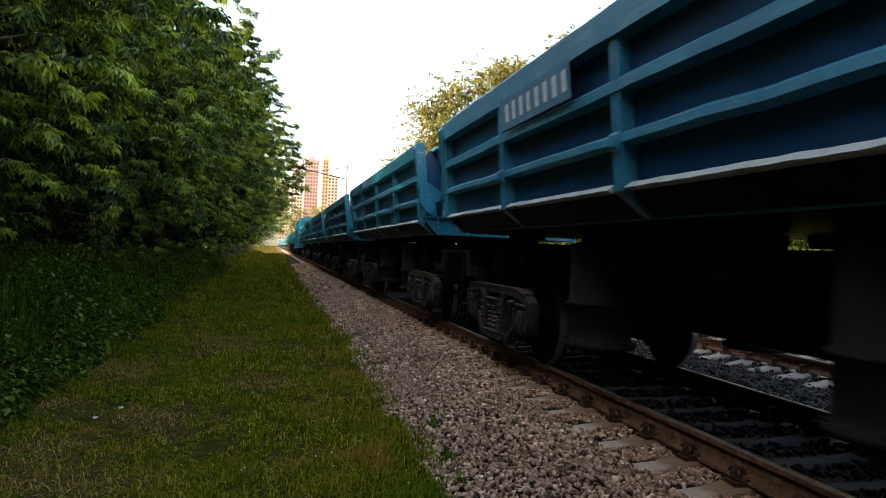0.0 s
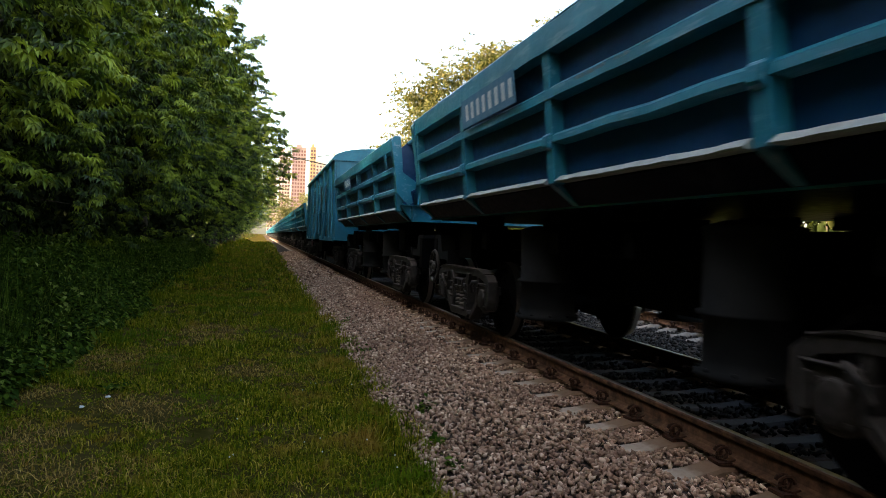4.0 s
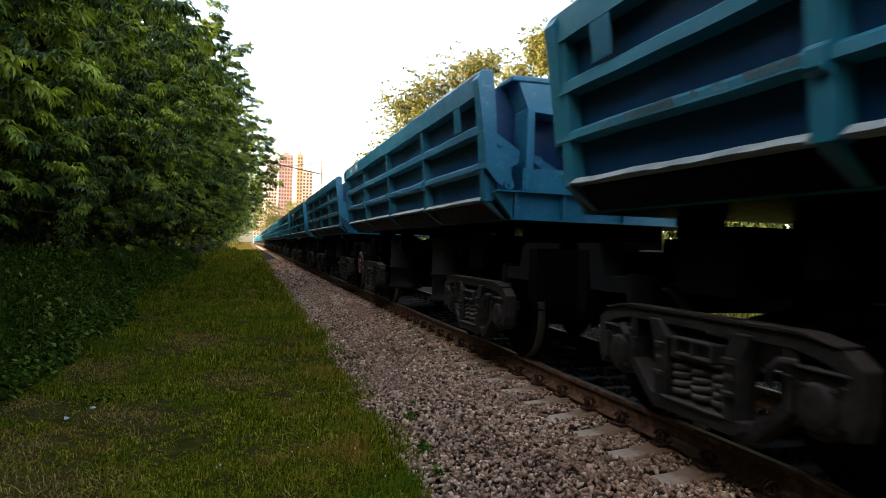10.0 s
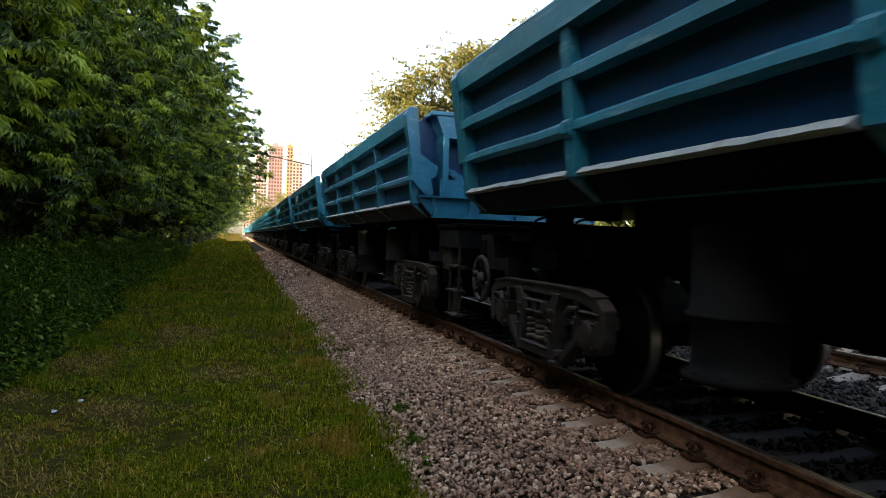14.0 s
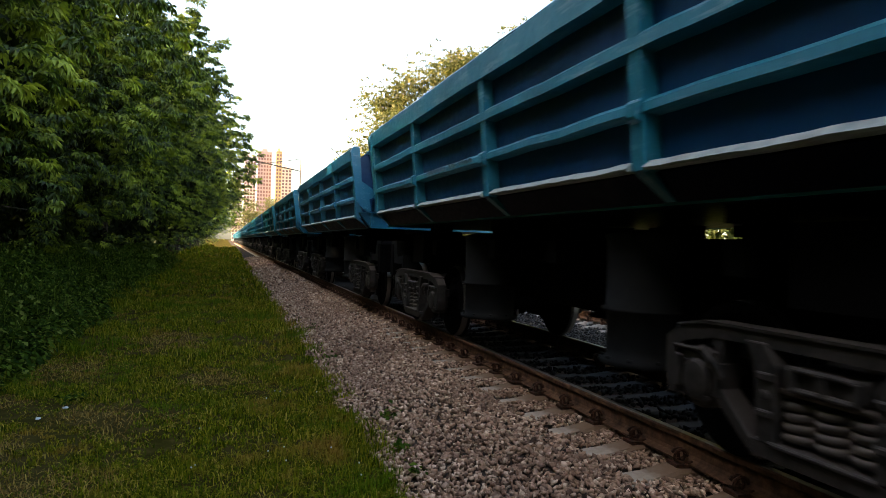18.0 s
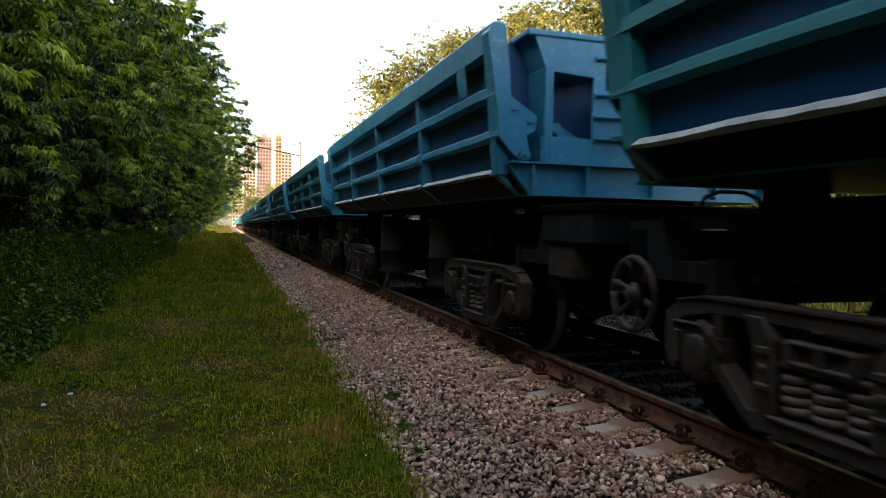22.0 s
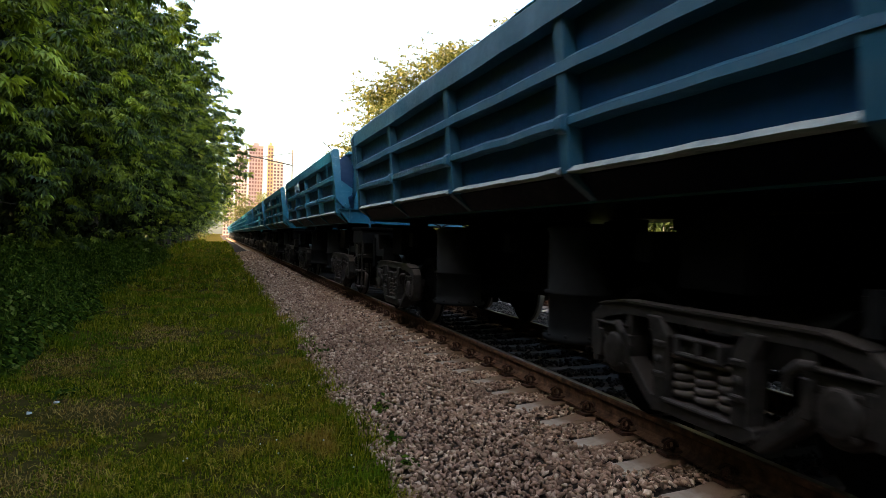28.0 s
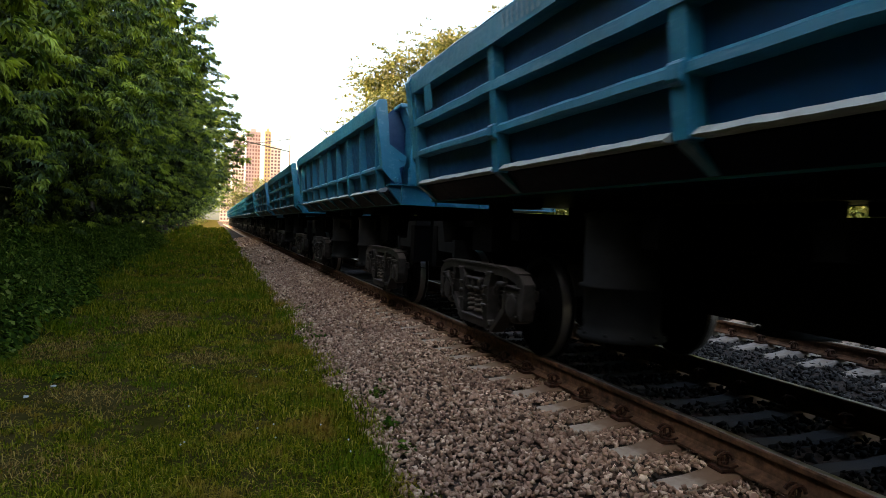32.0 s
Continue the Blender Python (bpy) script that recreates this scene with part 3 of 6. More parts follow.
def stones(name, x0, x1, y0, y1, per_m2, size, mat, seed, label, inset=True):
    rng = np.random.default_rng(seed)
    n = int((x1 - x0) * (y1 - y0) * per_m2)
    x = rng.uniform(x0, x1, n)
    y = rng.uniform(y0, y1, n)
    # keep the sleepers' tops clear
    ph = np.abs(((y - SLEEPER0 + SPACING / 2) % SPACING) - SPACING / 2)
    if inset:
        lift = np.where((np.abs(x) < 1.33) & (ph < 0.118), -9, 0)
        keep = lift > -1
        x, y = x[keep], y[keep]
    n = len(x)
    s = size * rng.uniform(0.55, 1.25, n)
    z = bed_z(x) + s * rng.uniform(-0.15, 0.45, n)
    a = rng.uniform(0, 2 * np.pi, n)
    tilt = rng.uniform(-0.5, 0.5, (n, 2))
    ca, sa = np.cos(a), np.sin(a)
    V, F, base = [], [], 0
    which = rng.integers(0, len(ROCKS), n)
    for w, (rv, rf) in enumerate(ROCKS):
        i = np.nonzero(which == w)[0]
        p = rv[None] * s[i, None, None]
        zz = p[..., 2] + p[..., 0] * tilt[i, 0, None] + p[..., 1] * tilt[i, 1, None]
        xx = p[..., 0] * ca[i, None] - p[..., 1] * sa[i, None]
        yy = p[..., 0] * sa[i, None] + p[..., 1] * ca[i, None]
        q = np.stack([xx + x[i, None], yy + y[i, None], zz + z[i, None]], -1)
        V.append(q.reshape(-1, 3))
        F.append((rf[None] + base + (np.arange(len(i)) * len(rv))[:, None, None]).reshape(-1, 3))
        base += len(i) * len(rv)
    ob = part(name, fast_mesh(name, np.concatenate(V), np.concatenate(F)), mat, ballast, label)
    ob["kind"] = "stuff"
    return ob


stones("ballast_stones", -2.80, -0.70, 1.8, 9.0, 1350, 0.031, STONE, 21, "angular pinkish-grey granite stones")
stones("ballast_stones", -2.72, -0.70, 9.0, 24.0, 650, 0.037, STONE, 22, "angular pinkish-grey granite stones")
stones("ballast_stones", -2.66, -0.70, 24.0, 60.0, 110, 0.075, STONE, 23, "angular pinkish-grey granite stones")
stones("ballast_stones", -0.70, 1.15, 2.0, 16.0, 330, 0.042, DARKSTONE, 24, "stones between the rails, darkened for the train's shade")
stones("ballast_stones", 1.15, 6.2, 4.0, 22.0, 260, 0.045, GREYSTONE, 25, "grey stones between the two tracks")


stones("ballast_stones", -2.80, -0.70, -6.0, 1.8, 450, 0.040, STONE, 26, "angular pinkish-grey granite stones")
stones("ballast_stones", -0.70, 1.15, -6.0, 2.0, 200, 0.045, DARKSTONE, 27, "stones between the rails, darkened for the train's shade")


def loose_stones():
    rng = random.Random(8)
    meshes = []
    for i, (rv, rf) in enumerate(ROCKS):
        me = fast_mesh("stone", rv * 0.031, rf)
        me.materials.append(STONE)
        meshes.append(me)
    for k in range(180):
        y = rng.uniform(2.2, 6.0)
        x = rng.uniform(-2.85, -1.0)
        if x > -1.4 and abs(((y - SLEEPER0 + SPACING / 2) % SPACING) - SPACING / 2) < 0.14:
            continue
        z = float(bed_z(x)) + 0.022
        part("stone", rng.choice(meshes), STONE, ballast, at=pose(x, y, z, rng.uniform(-30, 30), rng.uniform(-30, 30), rng.uniform(0, 360)))


loose_stones()


# ---- the train ----
CAR_L, HALF, BOGIE, BOX_L = 11.83, 5.09, 3.675, 15.36
WHEEL_R = 0.475


def wheelset_mesh():
    bm = bm_new()
    lathe(bm, [(0.085, -1.14), (0.085, -0.90), (0.095, -0.85), (0.095, 0.85), (0.085, 0.90), (0.085, 1.14)], (0, 0, 0), "x", 14)
    for s in (-1, 1):
        prof = [(0.10, 0.86), (0.14, 0.85), (0.17, 0.815), (0.33, 0.80), (0.39, 0.83), (0.40, 0.855), (0.455, 0.855), (0.470, 0.845), (0.4745, 0.80), (0.476, 0.765), (0.503, 0.755), (0.503, 0.735), (0.49, 0.725), (0.40, 0.725), (0.38, 0.745), (0.17, 0.77), (0.10, 0.75)]
        lathe(bm, [(r, s * x) for r, x in prof], (0, 0, 0), "x", 40, cap=False)
        # a stencilled spot and lightening marks show the turning
        for k in range(3):
            a = 2 * math.pi * k / 3
            lathe(bm, [(0.022, s * 0.80), (0.022, s * 0.835)], (0, 0.24 * math.cos(a), 0.24 * math.sin(a)), "x", 8)
    return bm


def side_frame_mesh():
    """Cast truss side frame: thin flat top chord over dark openings, proud columns beside the springs, slim braces, pedestals."""
    bm = bm_new()
    o = 1.02
    prism(bm, [(-1.17, 0.36), (-1.21, 0.48), (-1.21, 0.70), (-1.10, 0.775), (-0.84, 0.825), (0.84, 0.825), (1.10, 0.775), (1.21, 0.70), (1.21, 0.48), (1.17, 0.36), (1.12, 0.36), (1.12, 0.64), (1.02, 0.705), (0.78, 0.752), (-0.78, 0.752), (-1.02, 0.705), (-1.12, 0.64), (-1.12, 0.36)], -o - 0.13, -o - 0.01, "x")
    # overhanging flange along the top
    prism(bm, [(-1.08, 0.780), (-0.84, 0.822), (0.84, 0.822), (1.08, 0.780), (1.09, 0.795), (0.84, 0.838), (-0.84, 0.838), (-1.09, 0.795)], -o - 0.150, -o + 0.00, "x")
    for s in (-1, 1):
        # column with its wedge pocket, standing proud of the springs
        prism(bm, [(s * 0.50, 0.77), (s * 0.37, 0.77), (s * 0.28, 0.66), (s * 0.28, 0.26), (s * 0.40, 0.26), (s * 0.41, 0.62)], -o - 0.155, -o - 0.02, "x")
        box(bm, -o - 0.180, -o - 0.15, *sorted((s * 0.29, s * 0.39)), 0.585, 0.625)
        box(bm, -o - 0.185, -o - 0.15, *sorted((s * 0.295, s * 0.385)), 0.40, 0.435)
        lathe(bm, [(0.028, -o - 0.15), (0.028, -o - 0.182), (0.014, -o - 0.19)], (0, s * 0.34, 0.51), "x", 8)
        # slim brace from the spring seat up to the pedestal
        prism(bm, [(s * 0.38, 0.17), (s * 0.46, 0.155), (s * 0.80, 0.42), (s * 0.78, 0.52)], -o - 0.12, -o + 0.02, "x")
        prism(bm, [(s * 0.79, 0.735), (s * 0.70, 0.755), (s * 0.73, 0.48), (s * 0.78, 0.40)], -o - 0.12, -o + 0.02, "x")
        # pedestal roof and the bent hanger beside it
        box(bm, -o - 0.145, -o + 0.03, *sorted((s * 0.75, s * 1.13)), 0.648, 0.668)
        tube(bm, [(-o - 0.15, s * 0.83, 0.675), (-o - 0.19, s * 0.77, 0.675), (-o - 0.195, s * 0.70, 0.62), (-o - 0.16, s * 0.66, 0.53)], [0.026, 0.030, 0.027, 0.020], 7)
    prism(bm, [(-0.46, 0.225), (-0.38, 0.180), (0.38, 0.180), (0.46, 0.225), (0.44, 0.275), (-0.44, 0.275)], -o - 0.15, -o + 0.14, "x")
    prism(bm, [(-0.30, 0.258), (0.30, 0.258), (0.30, 0.282), (-0.30, 0.282)], -o - 0.175, -o - 0.14, "x")
    return soften(bm, 0.008)


def spring_mesh():
    """One coil spring with its inner post and upper seat."""
    bm = bm_new()
    pts = []
    turns, n = 4.4, 60
    for k in range(n + 1):
        a = 2 * math.pi * turns * k / n
        pts.append((-1.035 + 0.094 * math.cos(a), 0.094 * math.sin(a), 0.292 + 0.232 * k / n))
    tube(bm, pts, 0.0235, 7)
    lathe(bm, [(0.050, 0.28), (0.055, 0.538)], (-1.035, 0, 0), "z", 10)
    box(bm, -1.14, -0.92, -0.109, 0.109, 0.530, 0.556)
    return bm


def axlebox_mesh():
    bm = bm_new()
    lathe(bm, [(0.165, -0.96), (0.17, -1.00), (0.17, -1.10), (0.150, -1.125), (0.120, -1.13), (0.115, -1.155), (0.06, -1.165)], (0, 0, 0), "x", 18)
    box(bm, -1.13, -0.95, -0.20, 0.20, 0.06, 0.165)
    for q in (-1, 1):
        box(bm, -1.15, -1.0, *sorted((q * 0.15, q * 0.215)), -0.07, 0.13)
    soften(bm, 0.008)
    for k in range(4):
        a = math.pi / 4 + k * math.pi / 2
        lathe(bm, [(0.016, -1.12), (0.016, -1.148)], (0, 0.135 * math.cos(a), 0.135 * math.sin(a)), "x", 6)
    return bm


def bolster_mesh():
    bm = bm_new()
    prism(bm, [(-1.15, 0.57), (-1.15, 0.675), (-0.92, 0.68), (-0.8, 0.76), (-0.3, 0.86), (0.3, 0.86), (0.8, 0.76), (0.92, 0.68), (1.15, 0.675), (1.15, 0.57), (0.4, 0.48), (-0.4, 0.48)], -0.21, 0.21)
    for s in (-1, 1):
        # pocketed ends between the columns
        for y in (-0.185, 0.0, 0.185):
            box(bm, *sorted((s * 1.14, s * 1.19)), y - 0.022, y + 0.022, 0.560, 0.675)
        for z in (0.555, 0.655):
            box(bm, *sorted((s * 1.14, s * 1.186)), -0.205, 0.205, z, z + 0.028)
    soften(bm, 0.010)
    lathe(bm, [(0.24, 0.84), (0.24, 0.95)], (0, 0, 0), "z", 18)
    return bm


def shoe_mesh():
    """Brake beam with two shoes hanging beside the wheels."""
    bm = bm_new()
    tube(bm, [(-0.85, 0, 0.36), (0, 0.06, 0.34), (0.85, 0, 0.36)], 0.035, 8)
    for s in (-1, 1):
        prism(bm, [(-0.04, 0.20), (0.03, 0.16), (0.05, 0.36), (0.03, 0.54), (-0.05, 0.52), (-0.02, 0.36)], s * 0.80 - 0.045, s * 0.80 + 0.045, "x")
        tube(bm, [(s * 0.80, 0.02, 0.36), (s * 0.86, 0.12, 0.62), (s * 0.86, 0.13, 0.74)], 0.018, 6)
    return bm


MESH = {}


def shared(key, build, mat, flat=True):
    """One mesh for all alike parts."""
    if key not in MESH:
        bm = build()
        me = bpy.data.meshes.new(key)
        bmesh.ops.recalc_face_normals(bm, faces=bm.faces[:])
        bm.to_mesh(me)
        bm.free()
        me.materials.append(mat)
        if not flat:
            me.polygons.foreach_set("use_smooth", np.ones(len(me.polygons), dtype=bool))
        MESH[key] = me
    return MESH[key]


WHEELS = {-1: [], 1: []}


def add_bogie(car, y):
    if "wheelset" not in MESH:
        me = shared("wheelset", wheelset_mesh, SOOT_SHADE)
        me.materials.append(RIM)
        for p in me.polygons:
            r = math.hypot(p.center.y, p.center.z)
            if r > 0.466 and (0.770 < abs(p.center.x) < 0.84 or abs(p.center.x) < 0.733):
                p.material_index = 1
    b = part("bogie", shared("bogie", bolster_mesh, CAST), CAST, car, "black cast-steel two-axle bogie", pose(0, y, 0))
    for s in (0, 180):
        part("side_frame", shared("side_frame", side_frame_mesh, CAST), CAST, b, at=pose(0, 0, 0, 0, 0, s))
        turn = pose(0, 0, 0, 0, 0, s)
        for cy in (-0.20, 0.0, 0.20):
            part("coil_spring", shared("coil_spring", spring_mesh, SPRING, False), SPRING, b, "dusty coil spring", turn @ pose(0, cy, 0))
        for a in (-0.925, 0.925):
            part("axle_box", shared("axle_box", axlebox_mesh, CAST), CAST, b, at=pose(0, a, WHEEL_R, 0, 0, s))
    for a in (-1, 1):
        w = part("wheelset", shared("wheelset", wheelset_mesh, SOOT_SHADE), SOOT_SHADE, b, "dark steel wheels on their axle", pose(0, a * 0.925, WHEEL_R))
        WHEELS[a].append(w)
        part("brake_beam", shared("brake_beam", shoe_mesh, SOOT_SHADE), SOOT_SHADE, b, at=pose(0, a * 0.40, 0, 0, 0, 0 if a > 0 else 180))
    return b


# cross-section of the tipping body, outer side at negative x
def wall_x(z):
    return -1.385 - 0.155 * (z - 1.72) / 1.3


def wall_panel():
    bm = bm_new()
    prism(bm, [(wall_x(1.70), 1.70), (wall_x(3.0), 3.0), (wall_x(3.0) + 0.03, 3.0), (wall_x(1.70) + 0.03, 1.70)], -HALF + 0.02, HALF - 0.02)
    return bm


def rail_bar(z0, z1, out, y0, y1, dents, seed, slope=0.80):
    """A pressed rail along the wall, a little dented."""
    def build():
        bm = bm_new()
        rng = random.Random(seed)
        n = 40
        rows = []
        for i in range(n + 1):
            y = y0 + (y1 - y0) * i / n
            d = dents * noise.noise((y * 1.7, seed, 0)) * 0.6 + dents * noise.noise((y * 0.6, seed, 4))
            k = 0.55 * dents * noise.noise((y * 2.3, seed, 9))
            a, b = wall_x(z0), wall_x(z1)
            rows.append([bm.verts.new(p) for p in ((a + 0.01, y, z0 + d), (a - out + k, y, z0 + 0.012 + d), (b - out * (0.4 + 0.6 * slope) + k, y, z1 - 0.030 + d), (b - out * slope * 0.8 + k, y, z1 - 0.003 + d), (b + 0.01, y, z1 + 0.004 + d))])
        for p, q in zip(rows, rows[1:]):
            for i in range(5):
                j = (i + 1) % 5
                bm.faces.new((p[i], q[i], q[j], p[j]))
        bm.faces.new(rows[0])
        bm.faces.new(rows[-1][::-1])
        return bm
    return build


def ledge_bar(seed, y0, y1):
    def build():
        bm = bm_new()
        rows = []
        n = 36
        for i in range(n + 1):
            y = y0 + (y1 - y0) * i / n
            d = 0.012 * noise.noise((y * 1.9, seed, 2)) + 0.01 * noise.noise((y * 5, seed, 6))
            a = wall_x(1.75)
            rows.append([bm.verts.new(p) for p in ((a + 0.01, y, 1.775), (a - 0.09 + d, y, 1.757 + d), (a - 0.145 + d, y, 1.712 + d), (a - 0.13 + d, y, 1.70 + d), (a + 0.01, y, 1.705))])
        for p, q in zip(rows, rows[1:]):
            for i in range(5):
                j = (i + 1) % 5
                bm.faces.new((p[i], q[i], q[j], p[j]))
        bm.faces.new(rows[0])
        bm.faces.new(rows[-1][::-1])
        return bm
    return build


def lip_mesh():
    """Worn lip along the top of the chord, bent here and there."""
    bm = bm_new()
    rows = []
    n = 44
    for i in range(n + 1):
        y = -HALF + 2 * HALF * i / n
        d = 0.014 * noise.noise((y * 1.3, 5.0, 2)) + 0.010 * noise.noise((y * 4, 3.0, 6))
        a = wall_x(3.01)
        rows.append([bm.verts.new(p) for p in ((a + 0.035, y, 3.005 + d), (a - 0.075, y, 2.995 + d), (a - 0.088, y, 3.012 + d), (a - 0.070, y, 3.034 + d), (a + 0.035, y, 3.038 + d))])
    for p, q in zip(rows, rows[1:]):
        for i in range(5):
            j = (i + 1) % 5
            bm.faces.new((p[i], q[i], q[j], p[j]))
    bm.faces.new(rows[0])
    bm.faces.new(rows[-1][::-1])
    return bm


def post_mesh():
    """Upright stiffener of the side wall."""
    bm = bm_new()
    pts = [(wall_x(1.69) + 0.01, 1.69), (wall_x(2.80) + 0.01, 2.80), (wall_x(2.80) - 0.098, 2.80), (wall_x(2.12) - 0.11, 2.12), (wall_x(1.69) - 0.125, 1.69)]
    prism(bm, pts, -0.072, 0.072)
    return soften(bm, 0.012)


def gusset_mesh():
    bm = bm_new()
    prism(bm, [(wall_x(1.69) - 0.125, 1.695), (wall_x(1.69) + 0.03, 1.695), (-1.22, 1.53), (-1.27, 1.525)], -0.05, 0.05)
    return bm


def lug_mesh():
    bx = wall_x(2.07) - 0.105
    bm = bm_new()
    prism(bm, [(bx + 0.02, 1.97), (bx - 0.05, 2.0), (bx - 0.05, 2.10), (bx + 0.01, 2.13)], -0.06, 0.06)
    return soften(bm, 0.012)


def rib_post_mesh():
    """Tall tapered stiffener of the wagons with upright ribs only."""
    bm = bm_new()
    prism(bm, [(wall_x(1.70) + 0.01, 1.70), (wall_x(2.85) + 0.01, 2.85), (wall_x(2.85) - 0.06, 2.85), (wall_x(2.1) - 0.12, 2.1), (wall_x(1.70) - 0.13, 1.70)], -0.05, 0.05)
    return soften(bm, 0.01)


def tray_mesh():
    """Tapered belly under the tipping body."""
    return prism(bm_new(), [(-1.42, 1.69), (-1.40, 1.73), (1.40, 1.73), (1.42, 1.69), (1.27, 1.525), (1.20, 1.51), (-1.20, 1.51), (-1.27, 1.525)], -HALF + 0.05, HALF - 0.05)


def end_sill_mesh():
    """Flanged sill across one end, with its web plates."""
    bm = bm_new()
    prism(bm, [(-1.46, 1.805), (1.46, 1.805), (1.46, 1.78), (1.24, 1.51), (-1.24, 1.51), (-1.46, 1.78)], HALF - 0.05, HALF + 0.04)
    for x in (-1.24, -0.7, 0, 0.7, 1.24):
        box(bm, x - 0.012, x + 0.012, HALF + 0.035, HALF + 0.10, 1.52, 1.80)
    box(bm, -1.46, 1.46, HALF + 0.035, HALF + 0.115, 1.792, 1.808)
    box(bm, -1.26, 1.26, HALF + 0.035, HALF + 0.115, 1.510, 1.526)
    return bm


def end_plate_mesh(e):
    """Wing plate that closes the end of a side wall, with its gusset and hinge eye."""
    bm = bm_new()
    prism(bm, [(-1.665, 2.86), (-1.62, 2.945), (-1.50, 2.945), (-1.455, 2.55), (-1.44, 2.32), (-1.18, 2.15), (-1.20, 2.02), (-1.28, 1.98), (-1.24, 1.78), (-1.32, 1.74), (-1.44, 1.84), (-1.535, 1.95), (-1.56, 2.2)], -0.014, 0.014)
    prism(bm, [(-1.665, 2.86), (-1.62, 2.945), (-1.60, 2.93), (-1.645, 2.85), (-1.545, 2.2), (-1.52, 1.96), (-1.535, 1.95), (-1.56, 2.2)], *sorted((0.0, -e * 0.16)))
    lathe(bm, [(0.055, -0.05), (0.055, 0.04)], (-1.30, 0, 1.80), "y", 14)
    lathe(bm, [(0.022, -0.075), (0.022, 0.04)], (-1.30, 0, 1.80), "y", 10)
    for x, z in ((-1.40, 2.20), (-1.25, 2.10)):
        box(bm, x - 0.03, x + 0.03, *sorted((0.0, e * 0.03)), z - 0.012, z + 0.012)
    return bm


EY0, EY1, EYO = HALF - 0.36, HALF - 0.33, HALF + 0.03


def end_wall_mesh():
    """Fixed end wall, recessed behind its frame."""
    bm = bm_new()
    return prism(bm, [(-1.36, 1.66), (1.36, 1.66), (1.43, 2.78), (1.30, 2.90), (-1.30, 2.90), (-1.43, 2.78)], EY0, EY1)


def upper_panel_mesh(s):
    return prism(bm_new(), [(s * 1.22, 2.86), (s * 0.62, 2.86), (s * 0.62, 2.54), (s * 1.10, 2.57)], EY1, EYO)


def lower_panel_mesh(s):
    return prism(bm_new(), [(s * 1.14, 1.74), (s * 0.62, 1.74), (s * 0.62, 1.98), (s * 1.14, 1.98)], EY1, EYO - 0.004)


def corner_post_mesh(s):
    return soften(prism(bm_new(), [(s * 1.12, 2.60), (s * 1.03, 2.60), (s * 1.03, 1.74), (s * 1.12, 1.74)], EY1, EYO + 0.012), 0.01)


def strut_mesh(s):
    bm = prism(bm_new(), [(s * 1.04, 2.10), (s * 1.03, 2.20), (s * 0.86, 2.12), (s * 0.63, 2.00), (s * 0.63, 1.95), (s * 0.88, 2.02)], EY1, EY1 + 0.14)
    return lathe(bm, [(0.05, EY1), (0.05, EY1 + 0.18)], (s * 0.90, 0, 2.09), "y", 12)


def centre_panel_mesh():
    """Middle panel with two cut slots."""
    bm = bm_new()
    xs, zs = (-0.625, -0.48, -0.20, 0.22, 0.50, 0.625), (1.74, 2.43, 2.64, 2.86)
    front = [[bm.verts.new((x, EYO, z)) for z in zs] for x in xs]
    back = [[bm.verts.new((x, EYO - 0.03, z)) for z in zs] for x in xs]
    solid = {(i, j) for i in range(5) for j in range(3)} - {(1, 1), (3, 1)}
    for i, j in solid:
        bm.faces.new((front[i][j], front[i + 1][j], front[i + 1][j + 1], front[i][j + 1]))
        bm.faces.new((back[i][j], back[i][j + 1], back[i + 1][j + 1], back[i + 1][j]))
        for (di, dj), (a, b) in (((-1, 0), ((i, j), (i, j + 1))), ((1, 0), ((i + 1, j), (i + 1, j + 1))), ((0, -1), ((i, j), (i + 1, j))), ((0, 1), ((i, j + 1), (i + 1, j + 1)))):
            if (i + di, j + dj) not in solid:
                bm.faces.new((front[a[0]][a[1]], front[b[0]][b[1]], back[b[0]][b[1]], back[a[0]][a[1]]))
    return bm


def end_cap_mesh():
    return soften(box(bm_new(), -1.30, 1.30, EY0, EYO + 0.015, 2.865, 2.925), 0.012)


def end_rib_mesh():
    bm = bm_new()
    prism(bm, [(0.0, -0.022), (0.045, -0.012), (0.05, 0.0), (0.0, 0.022)], -0.615, 0.615, "x")
    return bm


